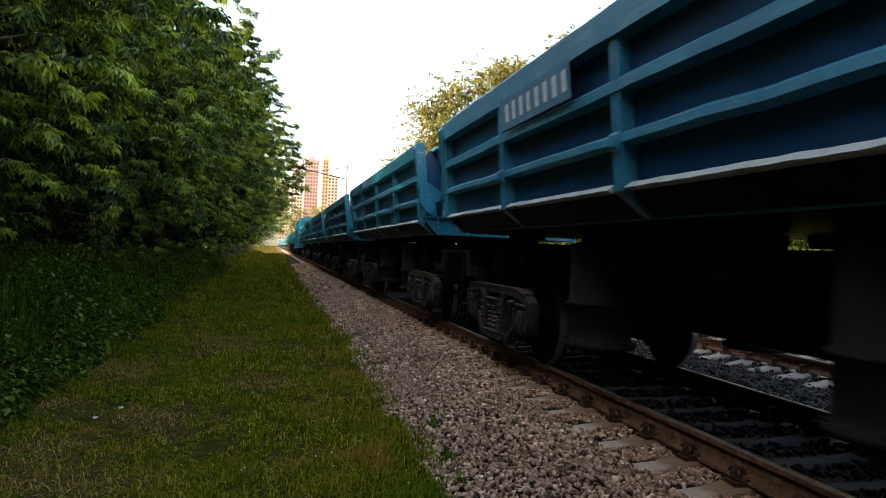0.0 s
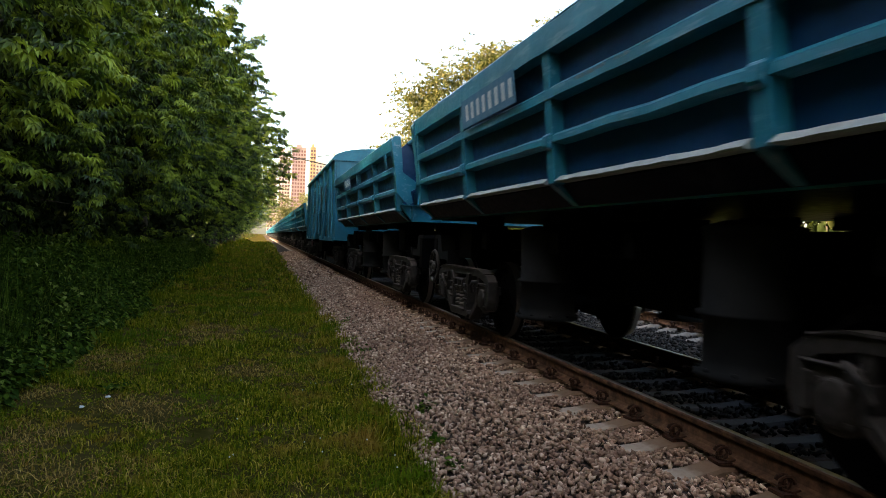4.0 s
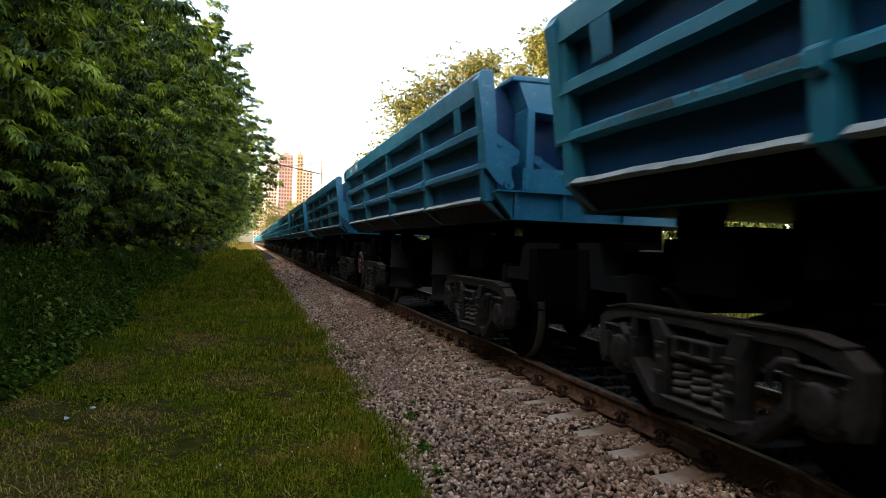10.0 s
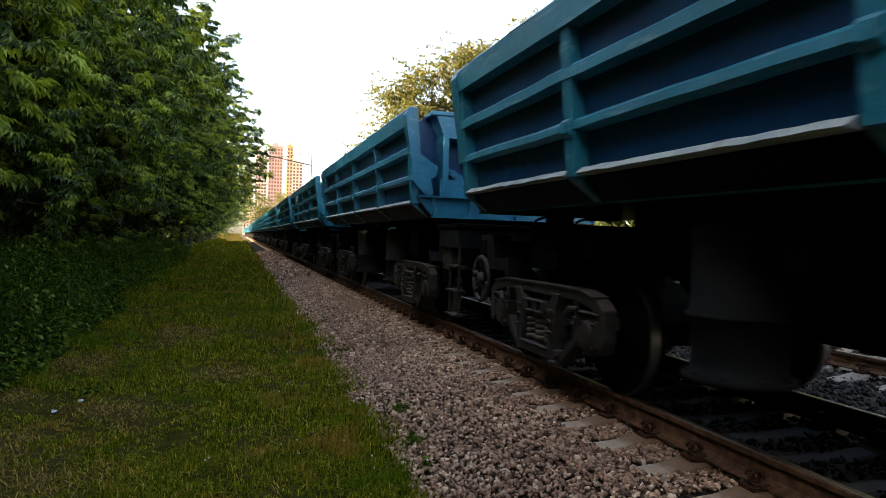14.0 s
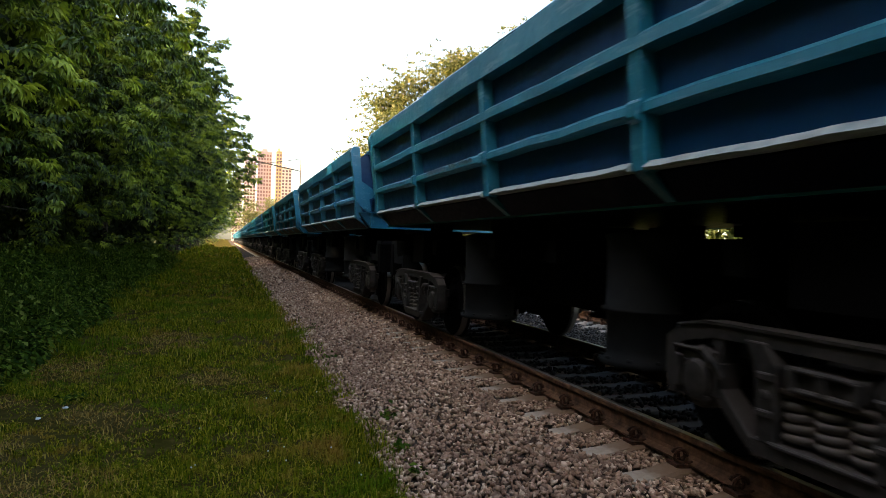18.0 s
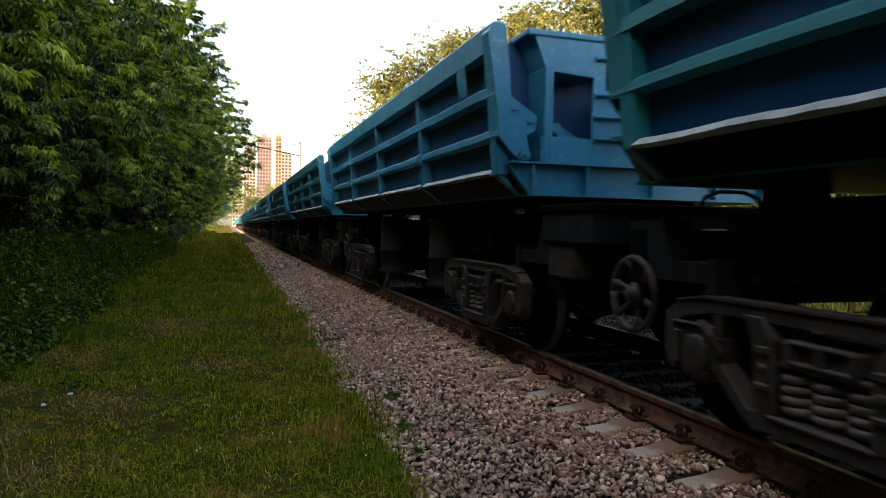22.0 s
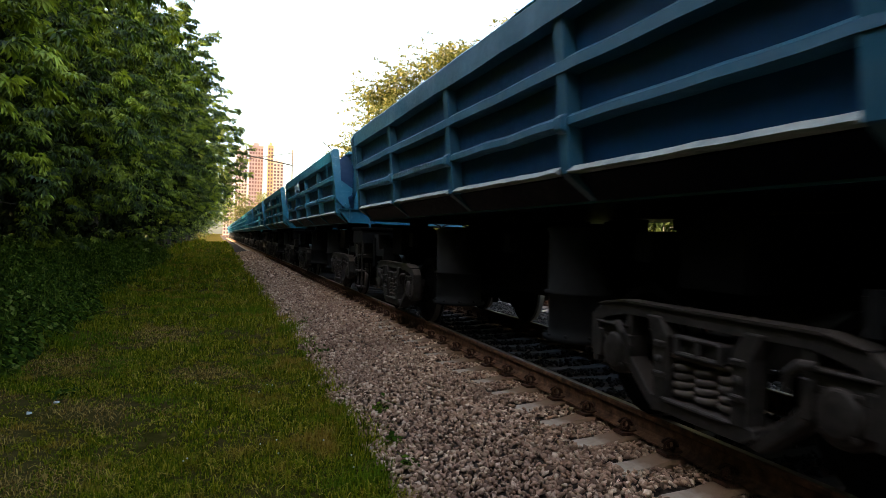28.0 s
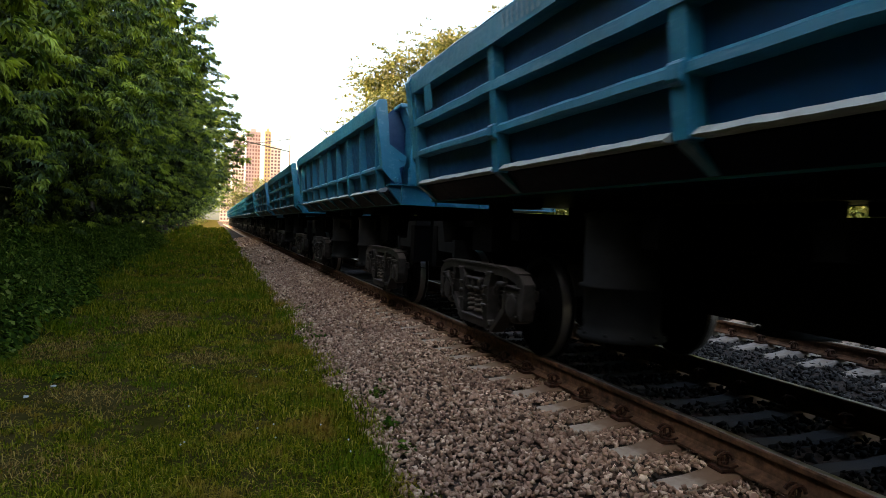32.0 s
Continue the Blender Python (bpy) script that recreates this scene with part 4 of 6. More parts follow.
def sill_mesh():
    bm = bm_new()
    prism(bm, [(-5.55, 1.0), (-3.0, 0.95), (-2.5, 0.62), (2.5, 0.62), (3.0, 0.95), (5.55, 1.0), (5.55, 1.32), (-5.55, 1.32)], -0.24, 0.24, "x")
    for y0, y1 in ((-4.9, -1.0), (-0.4, 0.25), (0.85, 4.9)):
        box(bm, 0.57, 0.67, y0, y1, 1.325, 1.505)
    for y in (-2.9, -0.62, 0.78, 2.9):
        box(bm, -1.12, 1.12, y - 0.09, y + 0.09, 1.10, 1.30)
        for s in (-1, 1):
            box(bm, s * 1.0 - 0.1, s * 1.0 + 0.1, y - 0.12, y + 0.12, 1.40, 1.52)
    for s in (-1, 1):
        for y in (-4.6, 4.6):
            box(bm, s * 0.55 - 0.07, s * 0.55 + 0.07, y - 0.2, y + 0.2, 1.30, 1.52)
        box(bm, s * 0.62 - 0.05, s * 0.62 + 0.05, -4.9, 4.9, 1.10, 1.325)
        tube(bm, [(s * 0.75, -4.8, 1.12), (s * 0.75, 4.8, 1.12)], 0.022, 6)
    for y in (-BOGIE + 0.12, BOGIE + 0.12):
        box(bm, -1.10, 1.10, y - 0.28, y + 0.28, 0.96, 1.38)
    for y in (-BOGIE + 0.12, BOGIE + 0.12):
        box(bm, 0.50, 0.60, y - 1.25, y - 0.50, 0.86, 1.12)
        box(bm, 0.50, 0.60, y - 0.36, y + 0.30, 0.86, 1.12)
        box(bm, 0.50, 0.60, y + 0.42, y + 1.25, 0.90, 1.12)
    box(bm, -0.55, 0.55, -1.0, 0.9, 0.66, 1.1)
    return bm


def end_beam_mesh():
    """Buffer beam with the coupler pocket."""
    return box(box(bm_new(), -1.12, 1.12, 5.30, 5.48, 0.70, 1.22), -0.2, 0.2, 5.2, 5.55, 0.88, 1.2)


def bracket_mesh(s):
    bm = prism(bm_new(), [(4.62, 0.90), (5.25, 0.90), (5.30, 1.10), (5.50, 1.22), (5.50, 1.28), (5.12, 1.28), (5.02, 1.02), (4.62, 1.02)], s * 1.0 - 0.11, s * 1.0 + 0.11, "x")
    return box(bm, s * 1.0 - 0.13, s * 1.0 + 0.13, 4.58, 4.66, 0.84, 1.05)


def step_mesh(s):
    return tube(bm_new(), [(s * 1.08, 5.40, 1.03), (s * 1.10, 5.42, 0.62), (s * 0.86, 5.42, 0.60), (s * 0.86, 5.40, 1.03)], 0.014, 6)


def coupler_mesh():
    bm = bm_new()
    box(bm, -0.09, 0.09, 5.4, 5.76, 1.0, 1.16)
    prism(bm, [(-0.17, 5.72), (0.12, 5.72), (0.21, 5.84), (0.20, 6.00), (0.10, 5.93), (-0.05, 5.90), (-0.10, 5.98), (-0.20, 5.95)], 0.93, 1.24, "z")
    soften(bm, 0.015)
    tube(bm, [(0.28, 5.45, 0.98), (0.32, 5.65, 0.72), (0.26, 5.85, 0.62), (0.16, 5.93, 0.66)], 0.024, 8)
    return bm


def cylinder_mesh():
    bm = bm_new()
    lathe(bm, [(0.325, 0.40), (0.335, 0.41), (0.335, 0.44), (0.292, 0.45), (0.288, 0.52), (0.292, 0.78), (0.330, 0.79), (0.330, 0.81), (0.298, 0.82), (0.30, 1.28), (0.32, 1.34), (0.20, 1.38)], (0, 0, 0), "z", 28)
    for k in range(10):
        a = 2 * math.pi * k / 10
        lathe(bm, [(0.016, 0.438), (0.016, 0.462)], (0.313 * math.cos(a), 0.313 * math.sin(a), 0), "z", 6)
    return bm


def handwheel_mesh(R=0.25, spokes=6, thick=1.0):
    """Cast hand wheel: thick rim, dished hub, broad spokes with round gaps between them."""
    bm = bm_new()
    ring = [(0, R * math.cos(2 * math.pi * k / 30), R * math.sin(2 * math.pi * k / 30)) for k in range(31)]
    tube(bm, ring, 0.026 * thick, 8)
    for k in range(spokes):
        a = 2 * math.pi * k / spokes + 0.3
        c, s = math.cos(a), math.sin(a)
        tube(bm, [(0.03, 0.03 * c, 0.03 * s), (0.03, R * 0.35 * c, R * 0.35 * s), (0.012, R * 0.7 * c, R * 0.7 * s), (0, R * c, R * s)], [r * thick for r in (0.034, 0.020, 0.020, 0.034)], 6)
    lathe(bm, [(0.085 * thick, 0.0), (0.080 * thick, 0.03), (0.05 * thick, 0.05)], (0, 0, 0), "x", 14)
    lathe(bm, [(0.05, -0.04), (0.05, 0.05)], (0, 0, 0), "x", 10)
    tube(bm, [(0, 0, 0), (0.9, 0, 0)], 0.018, 6)
    return bm


def rod_mesh():
    bm = bm_new()
    tube(bm, [(-0.98, 4.4, 1.0), (-0.95, 5.1, 0.90), (-0.92, 5.85, 0.82)], 0.011, 5)
    tube(bm, [(-0.55, 4.6, 1.05), (-0.50, 5.4, 0.85), (-0.3, 5.9, 0.78)], 0.02, 6)
    return bm


def plate_mesh(length, height):
    return box(bm_new(), -0.006, 0.0, 0.0, length, 0.0, height)


def make_dump_car(name, blue, ribbed=False):
    car = empty(name)
    K = name + ("r" if ribbed else "")
    part("belly", shared("belly", tray_mesh, BELLY), BELLY, car, "tapered belly painted dark for the shade under it")
    for x in (-1.262, 1.262):
        part("belly_edge", shared("belly_edge%d" % x, lambda x=x: box(bm_new(), x - 0.008, x + 0.008, -HALF + 0.06, HALF - 0.06, 1.506, 1.522), blue), blue, car)
    for s in (0, 180):
        part("end_sill", shared("end_sill", end_sill_mesh, blue), blue, car, at=pose(0, 0, 0, 0, 0, s))
    for s in (0, 180):
        turn = pose(0, 0, 0, 0, 0, s)
        wall = part("side_wall", shared("side_wall", wall_panel, NAVY), NAVY, car, "dark-blue wall sheet", turn)
        part("top_chord", shared("top_chord", rail_bar(2.77, 3.02, 0.12, -HALF, HALF, 0.012, 1, 0.72), blue), blue, wall)
        part("top_lip", shared("top_lip", lip_mesh, SCUFF), SCUFF, wall, "scuffed pale top edge")
        ys = (-4.92, -2.51, 0.0, 2.51, 4.92)
        if ribbed:
            for y in [-4.7 + 1.175 * i for i in range(9)]:
                part("rib", shared("tall_rib", rib_post_mesh, blue), blue, wall, at=pose(0, y, 0))
                part("gusset", shared("gusset", gusset_mesh, blue), blue, wall, at=pose(0, y, 0))
            part("rail", shared("waist_rail", rail_bar(2.02, 2.10, 0.125, -HALF, HALF, 0.006, 2), blue), blue, wall)
        else:
            part("rail", shared("upper_rail", rail_bar(2.385, 2.505, 0.118, -HALF, HALF, 0.017, 2), blue), blue, wall)
            part("rail", shared("lower_rail", rail_bar(2.025, 2.12, 0.122, -HALF, HALF, 0.020, 3), blue), blue, wall)
            for y in ys:
                part("post", shared("post", post_mesh, blue), blue, wall, at=pose(0, y, 0))
                part("gusset", shared("gusset", gusset_mesh, blue), blue, wall, at=pose(0, y, 0))
                if abs(y) < 4:
                    part("lug", shared("lug", lug_mesh, blue), blue, wall, at=pose(0, y, 0))
        for i, y in enumerate((-3.72, -1.255, 1.255, 3.72)):
            part("ledge", shared("ledge%d" % i, ledge_bar(i, y - 1.14, y + 1.14), LEDGE), LEDGE, wall, "pale sill ledge")
        for e in (-1, 1):
            part("end_plate", shared("end_plate%d" % e, lambda e=e: end_plate_mesh(e), blue), blue, wall, at=pose(0, e * (HALF + 0.005), 0.07))
    for s in (0, 180):
        turn = pose(0, 0, 0, 0, 0, s)
        # The dark paint here puts the recess shade into the end wall's colour.
        w = part("end_wall", shared("end_wall", end_wall_mesh, NAVY), NAVY, car, "recessed end wall with framing, coloured dark for the recess shade", at=pose(0, 0, 0.07) @ turn)
        for z in (1.98, 2.18, 2.38, 2.71):
            part("rib", shared("end_rib", end_rib_mesh, blue), blue, w, at=pose(0, EYO, z))
        part("centre_panel", shared("centre_panel", centre_panel_mesh, blue), blue, w)
        part("end_cap", shared("end_cap", end_cap_mesh, blue), blue, w)
        for q in (-1, 1):
            part("upper_panel", shared("upper_panel%d" % q, lambda q=q: upper_panel_mesh(q), blue), blue, w)
            part("lower_panel", shared("lower_panel%d" % q, lambda q=q: lower_panel_mesh(q), blue), blue, w)
            part("corner_post", shared("corner_post%d" % q, lambda q=q: corner_post_mesh(q), blue), blue, w)
            part("strut", shared("strut%d" % q, lambda q=q: strut_mesh(q), blue), blue, w)
        beam = part("end_beam", shared("end_beam", end_beam_mesh, SOOT_SHADE), SOOT_SHADE, car, "black buffer beam with brackets", turn)
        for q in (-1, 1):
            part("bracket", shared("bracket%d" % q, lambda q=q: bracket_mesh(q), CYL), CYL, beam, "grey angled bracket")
            part("step", shared("step%d" % q, lambda q=q: step_mesh(q), SOOT_SHADE), SOOT_SHADE, beam)
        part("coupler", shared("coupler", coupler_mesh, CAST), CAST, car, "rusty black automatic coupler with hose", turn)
    part("underframe", shared("underframe", sill_mesh, SOOT_SHADE), SOOT_SHADE, car, "sooty centre sill and cross bearers, darkened for underframe shade")
    for x in (-0.86, 0.86):
        for y in CYL_Y:
            part("tipping_cylinder", shared("tipping_cylinder", cylinder_mesh, CYL, False), CYL, car, "dusty grey tipping cylinder", pose(x, y, 0))
    part("brake_rod", shared("brake_rod", rod_mesh, SOOT_SHADE), SOOT_SHADE, car, "thin release rod and hose")
    for y in (-BOGIE, BOGIE):
        add_bogie(car, y + 0.12)
    return car


CYL_Y = (1.45, -1.70)
TRAIN = []


def repaint(car, mat, old):
    """Gives the painted parts of one wagon another coat."""
    for o in car.children_recursive:
        if o.type == "MESH" and o.material_slots and o.material_slots[0].material == old:
            o.material_slots[0].link = "OBJECT"
            o.material_slots[0].material = mat


def add_plate(car, y0, y1, zc, chord=False):
    """Number board between the posts, or figures painted straight on the chord."""
    h = 0.17 if chord else 0.31
    z = zc - h / 2
    out = 0.104 if chord else 0.128
    at = pose(wall_x(zc) - out, y0, z, 0, -6.8, 0)
    step, tall = (y1 - y0 - 0.12) / 8, h * (0.8 if chord else 0.56)
    bar = box(bm_new(), -0.004, 0.0, 0.0, step * 0.44, 0.0, tall)
    key = "figure%d%d" % (int(step * 1000), chord)
    me = shared(key, lambda: bar, CHALK if chord else FIGURE)
    if chord:
        for k in range(8):
            part("figure", me, CHALK, car, "faint white painted bar", at @ pose(0, step * k, 0))
        return
    p = part("number_board", plate_mesh(y1 - y0, h), PLATE, car, "chalky light-blue board with painted figures", at)
    for k in range(8):
        part("figure", me, FIGURE, p, "white painted bar", pose(-0.0065, 0.06 + step * k, h * 0.22))


def add_chalk(car, y0, y1, low, seed):
    """Chalked marks along a rail."""
    rng = random.Random(seed)
    zc = 2.075 if low else 2.45
    x, tilt = wall_x(zc) - (0.1235 if low else 0.108), -24 if low else -20
    y = y0
    while y < y1:
        w = rng.choice((0.03, 0.05, 0.07, 0.09))
        me = shared("chalk_mark%d" % int(w * 100), lambda w=w: box(bm_new(), -0.003, 0.0, 0.0, w, -0.022, 0.022), CHALK)
        part("chalk_mark", me, CHALK, car, "faint chalked bar on a rail", pose(x, y, zc, 0, tilt, 0))
        y += w + rng.choice((0.02, 0.02, 0.03, 0.14))


def add_platform(car, stepped):
    """Brake platform with its deck, gear box, low grab rails and, on some, hanging steps."""
    y = -HALF - 0.12
    part("platform", soften(box(bm_new(), -1.20, 1.20, y - 0.95, y, 1.36, 1.42), 0.01), SOOT_SHADE, car, "sooty brake platform in a shade-dark colour")
    part("platform_beam", soften(box(bm_new(), -1.17, 1.17, y - 0.92, y - 0.03, 1.10, 1.355), 0.015), CYL, car, "dusty grey platform beam")
    part("gear_box", soften(box(bm_new(), -1.12, -0.55, y - 0.52, y - 0.05, 0.80, 1.095), 0.02), CAST, car, "dusty brake gear box")
    bm = bm_new()
    for x in (-0.1, 0.5):
        tube(bm, [(x, y - 0.78, 1.42), (x + 0.03, y - 0.80, 1.50), (x + 0.16, y - 0.80, 1.55), (x + 0.42, y - 0.80, 1.55), (x + 0.56, y - 0.80, 1.50), (x + 0.60, y - 0.78, 1.42)], 0.018, 6)
    part("grab_rail", bm, SOOT_SHADE, car, "low bent grab rails on the platform")
    if stepped:
        steps = part("step_frame", soften(box(box(bm_new(), -1.16, -1.13, y - 0.92, y - 0.88, 0.22, 1.16), -1.16, -1.13, y - 0.54, y - 0.50, 0.22, 1.16), 0.004), CAST, car, "hanging step frame")
        for z in (0.24, 0.55, 0.86):
            part("tread", box(bm_new(), -1.20, -1.06, y - 0.92, y - 0.50, z, z + 0.025), CAST, steps)
    part("brake_pipe", tube(bm_new(), [(-1.0, y, 1.05), (-1.02, y - 0.3, 0.62), (-0.95, y - 0.62, 0.50), (-0.7, y - 0.7, 0.62)], 0.018, 6), SOOT_SHADE, car)


def add_cover(car, y):
    """Plain sheet patched over the upper panel near the end."""
    z = 2.505
    part("cover_plate", plate_mesh(0.26, 0.27), BLUE, car, "plain blue patch plate", pose(wall_x(z) - 0.118, y, z, 0, -6.8, 0))


def add_handwheel(car, red):
    mat = REDWHEEL if red else CAST
    h = part("hand_brake_wheel", shared("hand_brake_wheel" + ("_red" if red else ""), handwheel_mesh, mat, False), mat, car, "red spoked hand-brake wheel" if red else "dusty spoked hand-brake wheel", pose(-1.12, 5.42, 0.77))
    return h


def add_grab_pole(car):
    """Bent grab pole on the brake platform."""
    bm = bm_new()
    y = -HALF - 0.03
    tube(bm, [(-0.45, y, 2.62), (-0.62, y - 0.18, 2.66), (-0.74, y - 0.30, 2.50), (-0.86, y - 0.42, 1.9), (-0.92, y - 0.48, 1.22)], 0.022, 8)
    part("grab_pole", bm, BLUE, car, "bent blue grab pole on the end platform")


def make_box_car():
    """Covered wagon: posts and fanning braces, screened windows, louvres, stencilled data."""
    car = empty("box_wagon")
    H, W, TOP = 7.0, 1.46, 3.86
    bm = bm_new()
    prism(bm, [(-H, 1.06), (-1.38, 1.06), (-1.38, 1.30), (1.38, 1.30), (1.38, 1.06), (H, 1.06), (H, TOP), (-H, TOP)], -W, W, "x")
    part("body", bm, BOXBLUE, car, "sea-blue sheet-steel body")
    bm = bm_new()
    pts = [(W + 0.12, TOP - 0.05)] + [((W + 0.12) * math.cos(a), TOP + 0.42 * math.sin(a)) for a in np.linspace(0.05, math.pi - 0.05, 15)] + [(-W - 0.12, TOP - 0.05)]
    prism(bm, pts, -H - 0.08, H + 0.08)
    roof = part("roof", bm, BOXBLUE, car, "curved pale-blue roof")
    for y in (-4.6, -1.5, 1.5, 4.6):
        part("roof_vent", soften(box(bm_new(), -0.18, 0.18, y - 0.3, y + 0.3, TOP + 0.40, TOP + 0.54), 0.03), BOXBLUE, roof)
    F = -W - 0.004
    for s in (0, 180):
        side = part("side", prism(bm_new(), [(F, 1.32), (F, TOP - 0.02), (-W, TOP - 0.02), (-W, 1.32)], -H, H), BOXBLUE, car, at=pose(0, 0, 0, 0, 0, s))
        for y, w, d in ((5.19, 0.08, 0.07), (3.35, 0.13, 0.10), (0.83, 0.12, 0.09), (-0.83, 0.12, 0.09), (-3.35, 0.13, 0.10), (-5.19, 0.08, 0.07), (6.93, 0.06, 0.05), (-6.93, 0.06, 0.05)):
            z0 = 1.31 if abs(y) < 1.3 else 1.06
            part("post", soften(prism(bm_new(), [(F - d, z0), (F - d, TOP - 0.02), (F, TOP - 0.02), (F, z0)], y - w, y + w), 0.014), BOXBLUE, side)
        for q in (1, -1):
            for y0, y1 in ((6.83, 5.36), (3.58, 5.08), (1.42, 3.30)):
                d = 0.075
                part("brace", soften(prism(bm_new(), [(q * (y0 - d), 1.10), (q * (y0 + d), 1.10), (q * (y1 + d), TOP - 0.05), (q * (y1 - d), TOP - 0.05)], F - 0.06, F, "x"), 0.01), BOXBLUE, side)
            for yc, z0, z1 in ((3.89, 2.19, 3.15), (1.89, 2.24, 3.25)):
                y = q * yc
                win = part("window", soften(box(bm_new(), F - 0.035, F - 0.001, y - 0.31, y + 0.31, z0 - 0.05, z1 + 0.05), 0.012), BOXBLUE, side, "window frame with a wire screen")
                part("screen", box(bm_new(), F - 0.040, F - 0.030, y - 0.265, y + 0.265, z0, z1), HOLE, win, "dark wire screen")
                part("sill", prism(bm_new(), [(F - 0.11, z0 - 0.06), (F - 0.11, z0 - 0.035), (F - 0.03, z0 - 0.005), (F - 0.03, z0 - 0.06)], y - 0.33, y + 0.33), BOXBLUE, win)
            y = q * 1.46
            part("ladder_board", box(bm_new(), F - 0.05, F - 0.001, y - 0.13, y + 0.13, 1.95, TOP - 0.1), BOXBLUE, side)
            for k in range(4):
                part("bracket", soften(box(bm_new(), F - 0.12, F - 0.05, y - 0.07, y + 0.07, 2.06 + 0.42 * k, 2.14 + 0.42 * k), 0.012), BOXBLUE, side)
            for yc, z0, n in ((1.09, 1.93, 5), (0.52, 2.05, 5)):
                y = q * yc
                for k in range(n):
                    z = z0 + 0.085 * k
                    part("louvre", prism(bm_new(), [(F - 0.05, z), (F - 0.002, z + 0.07), (F - 0.002, z)], y - 0.16, y + 0.16), BOXBLUE, side)
            part("sheet_patch", box(bm_new(), F - 0.012, F - 0.001, *sorted((q * 0.97, q * 1.36)), 1.50, 1.90), BOXBLUE, side)
            part("bottom_rail", soften(box(bm_new(), F - 0.045, F, *sorted((q * 1.38, q * H)), 1.03, 1.175), 0.01), BOXBLUE, side)
            # Flat dark plate painted for the shade inside an open hatch.
            part("hatch", prism(bm_new(), [(q * 4.33, 1.19), (q * 3.82, 1.19), (q * 3.98, 1.60), (q * 4.24, 1.62)], F - 0.010, F - 0.001, "x"), HOLE, side, "dark plate in place of an open hatch")
        for y, z, w, h, n in ((2.46, 1.53, 0.74, 0.050, 12), (2.70, 1.66, 0.45, 0.055, 8), (2.83, 1.755, 0.22, 0.065, 4), (4.54, 1.72, 0.32, 0.05, 5), (4.52, 1.63, 0.34, 0.055, 6), (5.62, 1.79, 0.48, 0.045, 8), (5.72, 1.70, 0.32, 0.055, 5),
                              (5.80, 1.62, 0.16, 0.045, 2), (5.80, 1.54, 0.16, 0.045, 2), (5.80, 1.46, 0.16, 0.05, 2), (0.96, 1.335, 0.44, 0.125, 5), (4.73, 2.56, 0.36, 0.20, 2), (5.75, 2.50, 0.28, 0.14, 2), (5.5, 1.07, 1.1, 0.07, 9), (0.2, 1.40, 0.40, 0.06, 6)):
            if n and s == 0:
                for k in range(n):
                    bar = shared("stencil%d_%d" % (int(1000 * w / n), int(1000 * h)), lambda: box(bm_new(), -0.004, 0.0, 0.0, 0.45 * w / n, 0.0, h), WHITE)
                    part("stencil_bar", bar, WHITE, side, "white stencilled bar", pose(F - 0.047 if z < 1.1 else F - 0.001, y + w * (k + 0.1) / n, z))
    for s in (0, 180):
        for x in (-1.38, -0.5, 0.5, 1.38):
            part("end_post", box(bm_new(), x - 0.05, x + 0.05, H, H + 0.07, 1.06, TOP), BOXBLUE, car, at=pose(0, 0, 0, 0, 0, s))
        part("coupler", shared("coupler", coupler_mesh, CAST), CAST, car, "rusty black automatic coupler with hose", pose(0, 1.74 if s == 0 else -1.74, 0, 0, 0, s))
    part("centre_sill", box(bm_new(), -0.22, 0.22, -6.9, 6.9, 0.75, 1.055), SOOT_SHADE, car, "black centre sill")
    for y in (-5.0, -2.0, 0, 2.0, 5.0):
        part("cross_bearer", box(bm_new(), -1.3, 1.3, y - 0.1, y + 0.1, 0.9, 1.055), SOOT_SHADE, car)
    part("equipment_box", box(bm_new(), -1.35, -0.7, -1.1, 0.6, 0.55, 1.0), SOOT_SHADE, car)
    for y in (-5.0, 5.0):
        add_bogie(car, y)
    h = part("hand_brake_wheel", shared("small_brake_wheel", lambda: handwheel_mesh(0.25, 3, 0.7), REDWHEEL, False), REDWHEEL, car, "red spoked hand-brake wheel", pose(-1.20, 7.0, 0.86))
    return car


template = make_dump_car("dump_wagon", BLUE)
ribbed_car = make_dump_car("dump_wagon", BLUE, True)
tagged(ribbed_car, "faded blue tipping wagon with upright side ribs", "freight wagon", "wagons of the train")
tagged(template, "faded blue side-tipping wagon with dented rails", "freight wagon", "wagons of the train")
box_wagon = make_box_car()
tagged(box_wagon, "sea-blue covered wagon with diagonal braces and screened windows", "freight wagon", "wagons of the train")

FIRST, LAST = -2, 41
BOX_AT, RIBBED_AT = 6, 30
COATS = {8: (BOXBLUE, "bright sea-blue"), 20: (TEAL, "sea-green"), 2: (PALE, "pale blue"), 5: (PALE, "pale blue"), 9: (BOXBLUE, "bright sea-blue"), 10: (BLUE, "faded blue"), 19: (PALE, "pale blue"), 21: (BLUE, "faded blue"), 12: (PALE, "pale blue"), 15: (PALE, "pale blue"), 17: (PALE, "pale blue"), 23: (PALE, "pale blue"), 26: (SLATE, "slate-blue"), 33: (PALE, "pale blue"), 36: (TEAL, "sea-green"), 39: (SLATE, "slate-blue")}
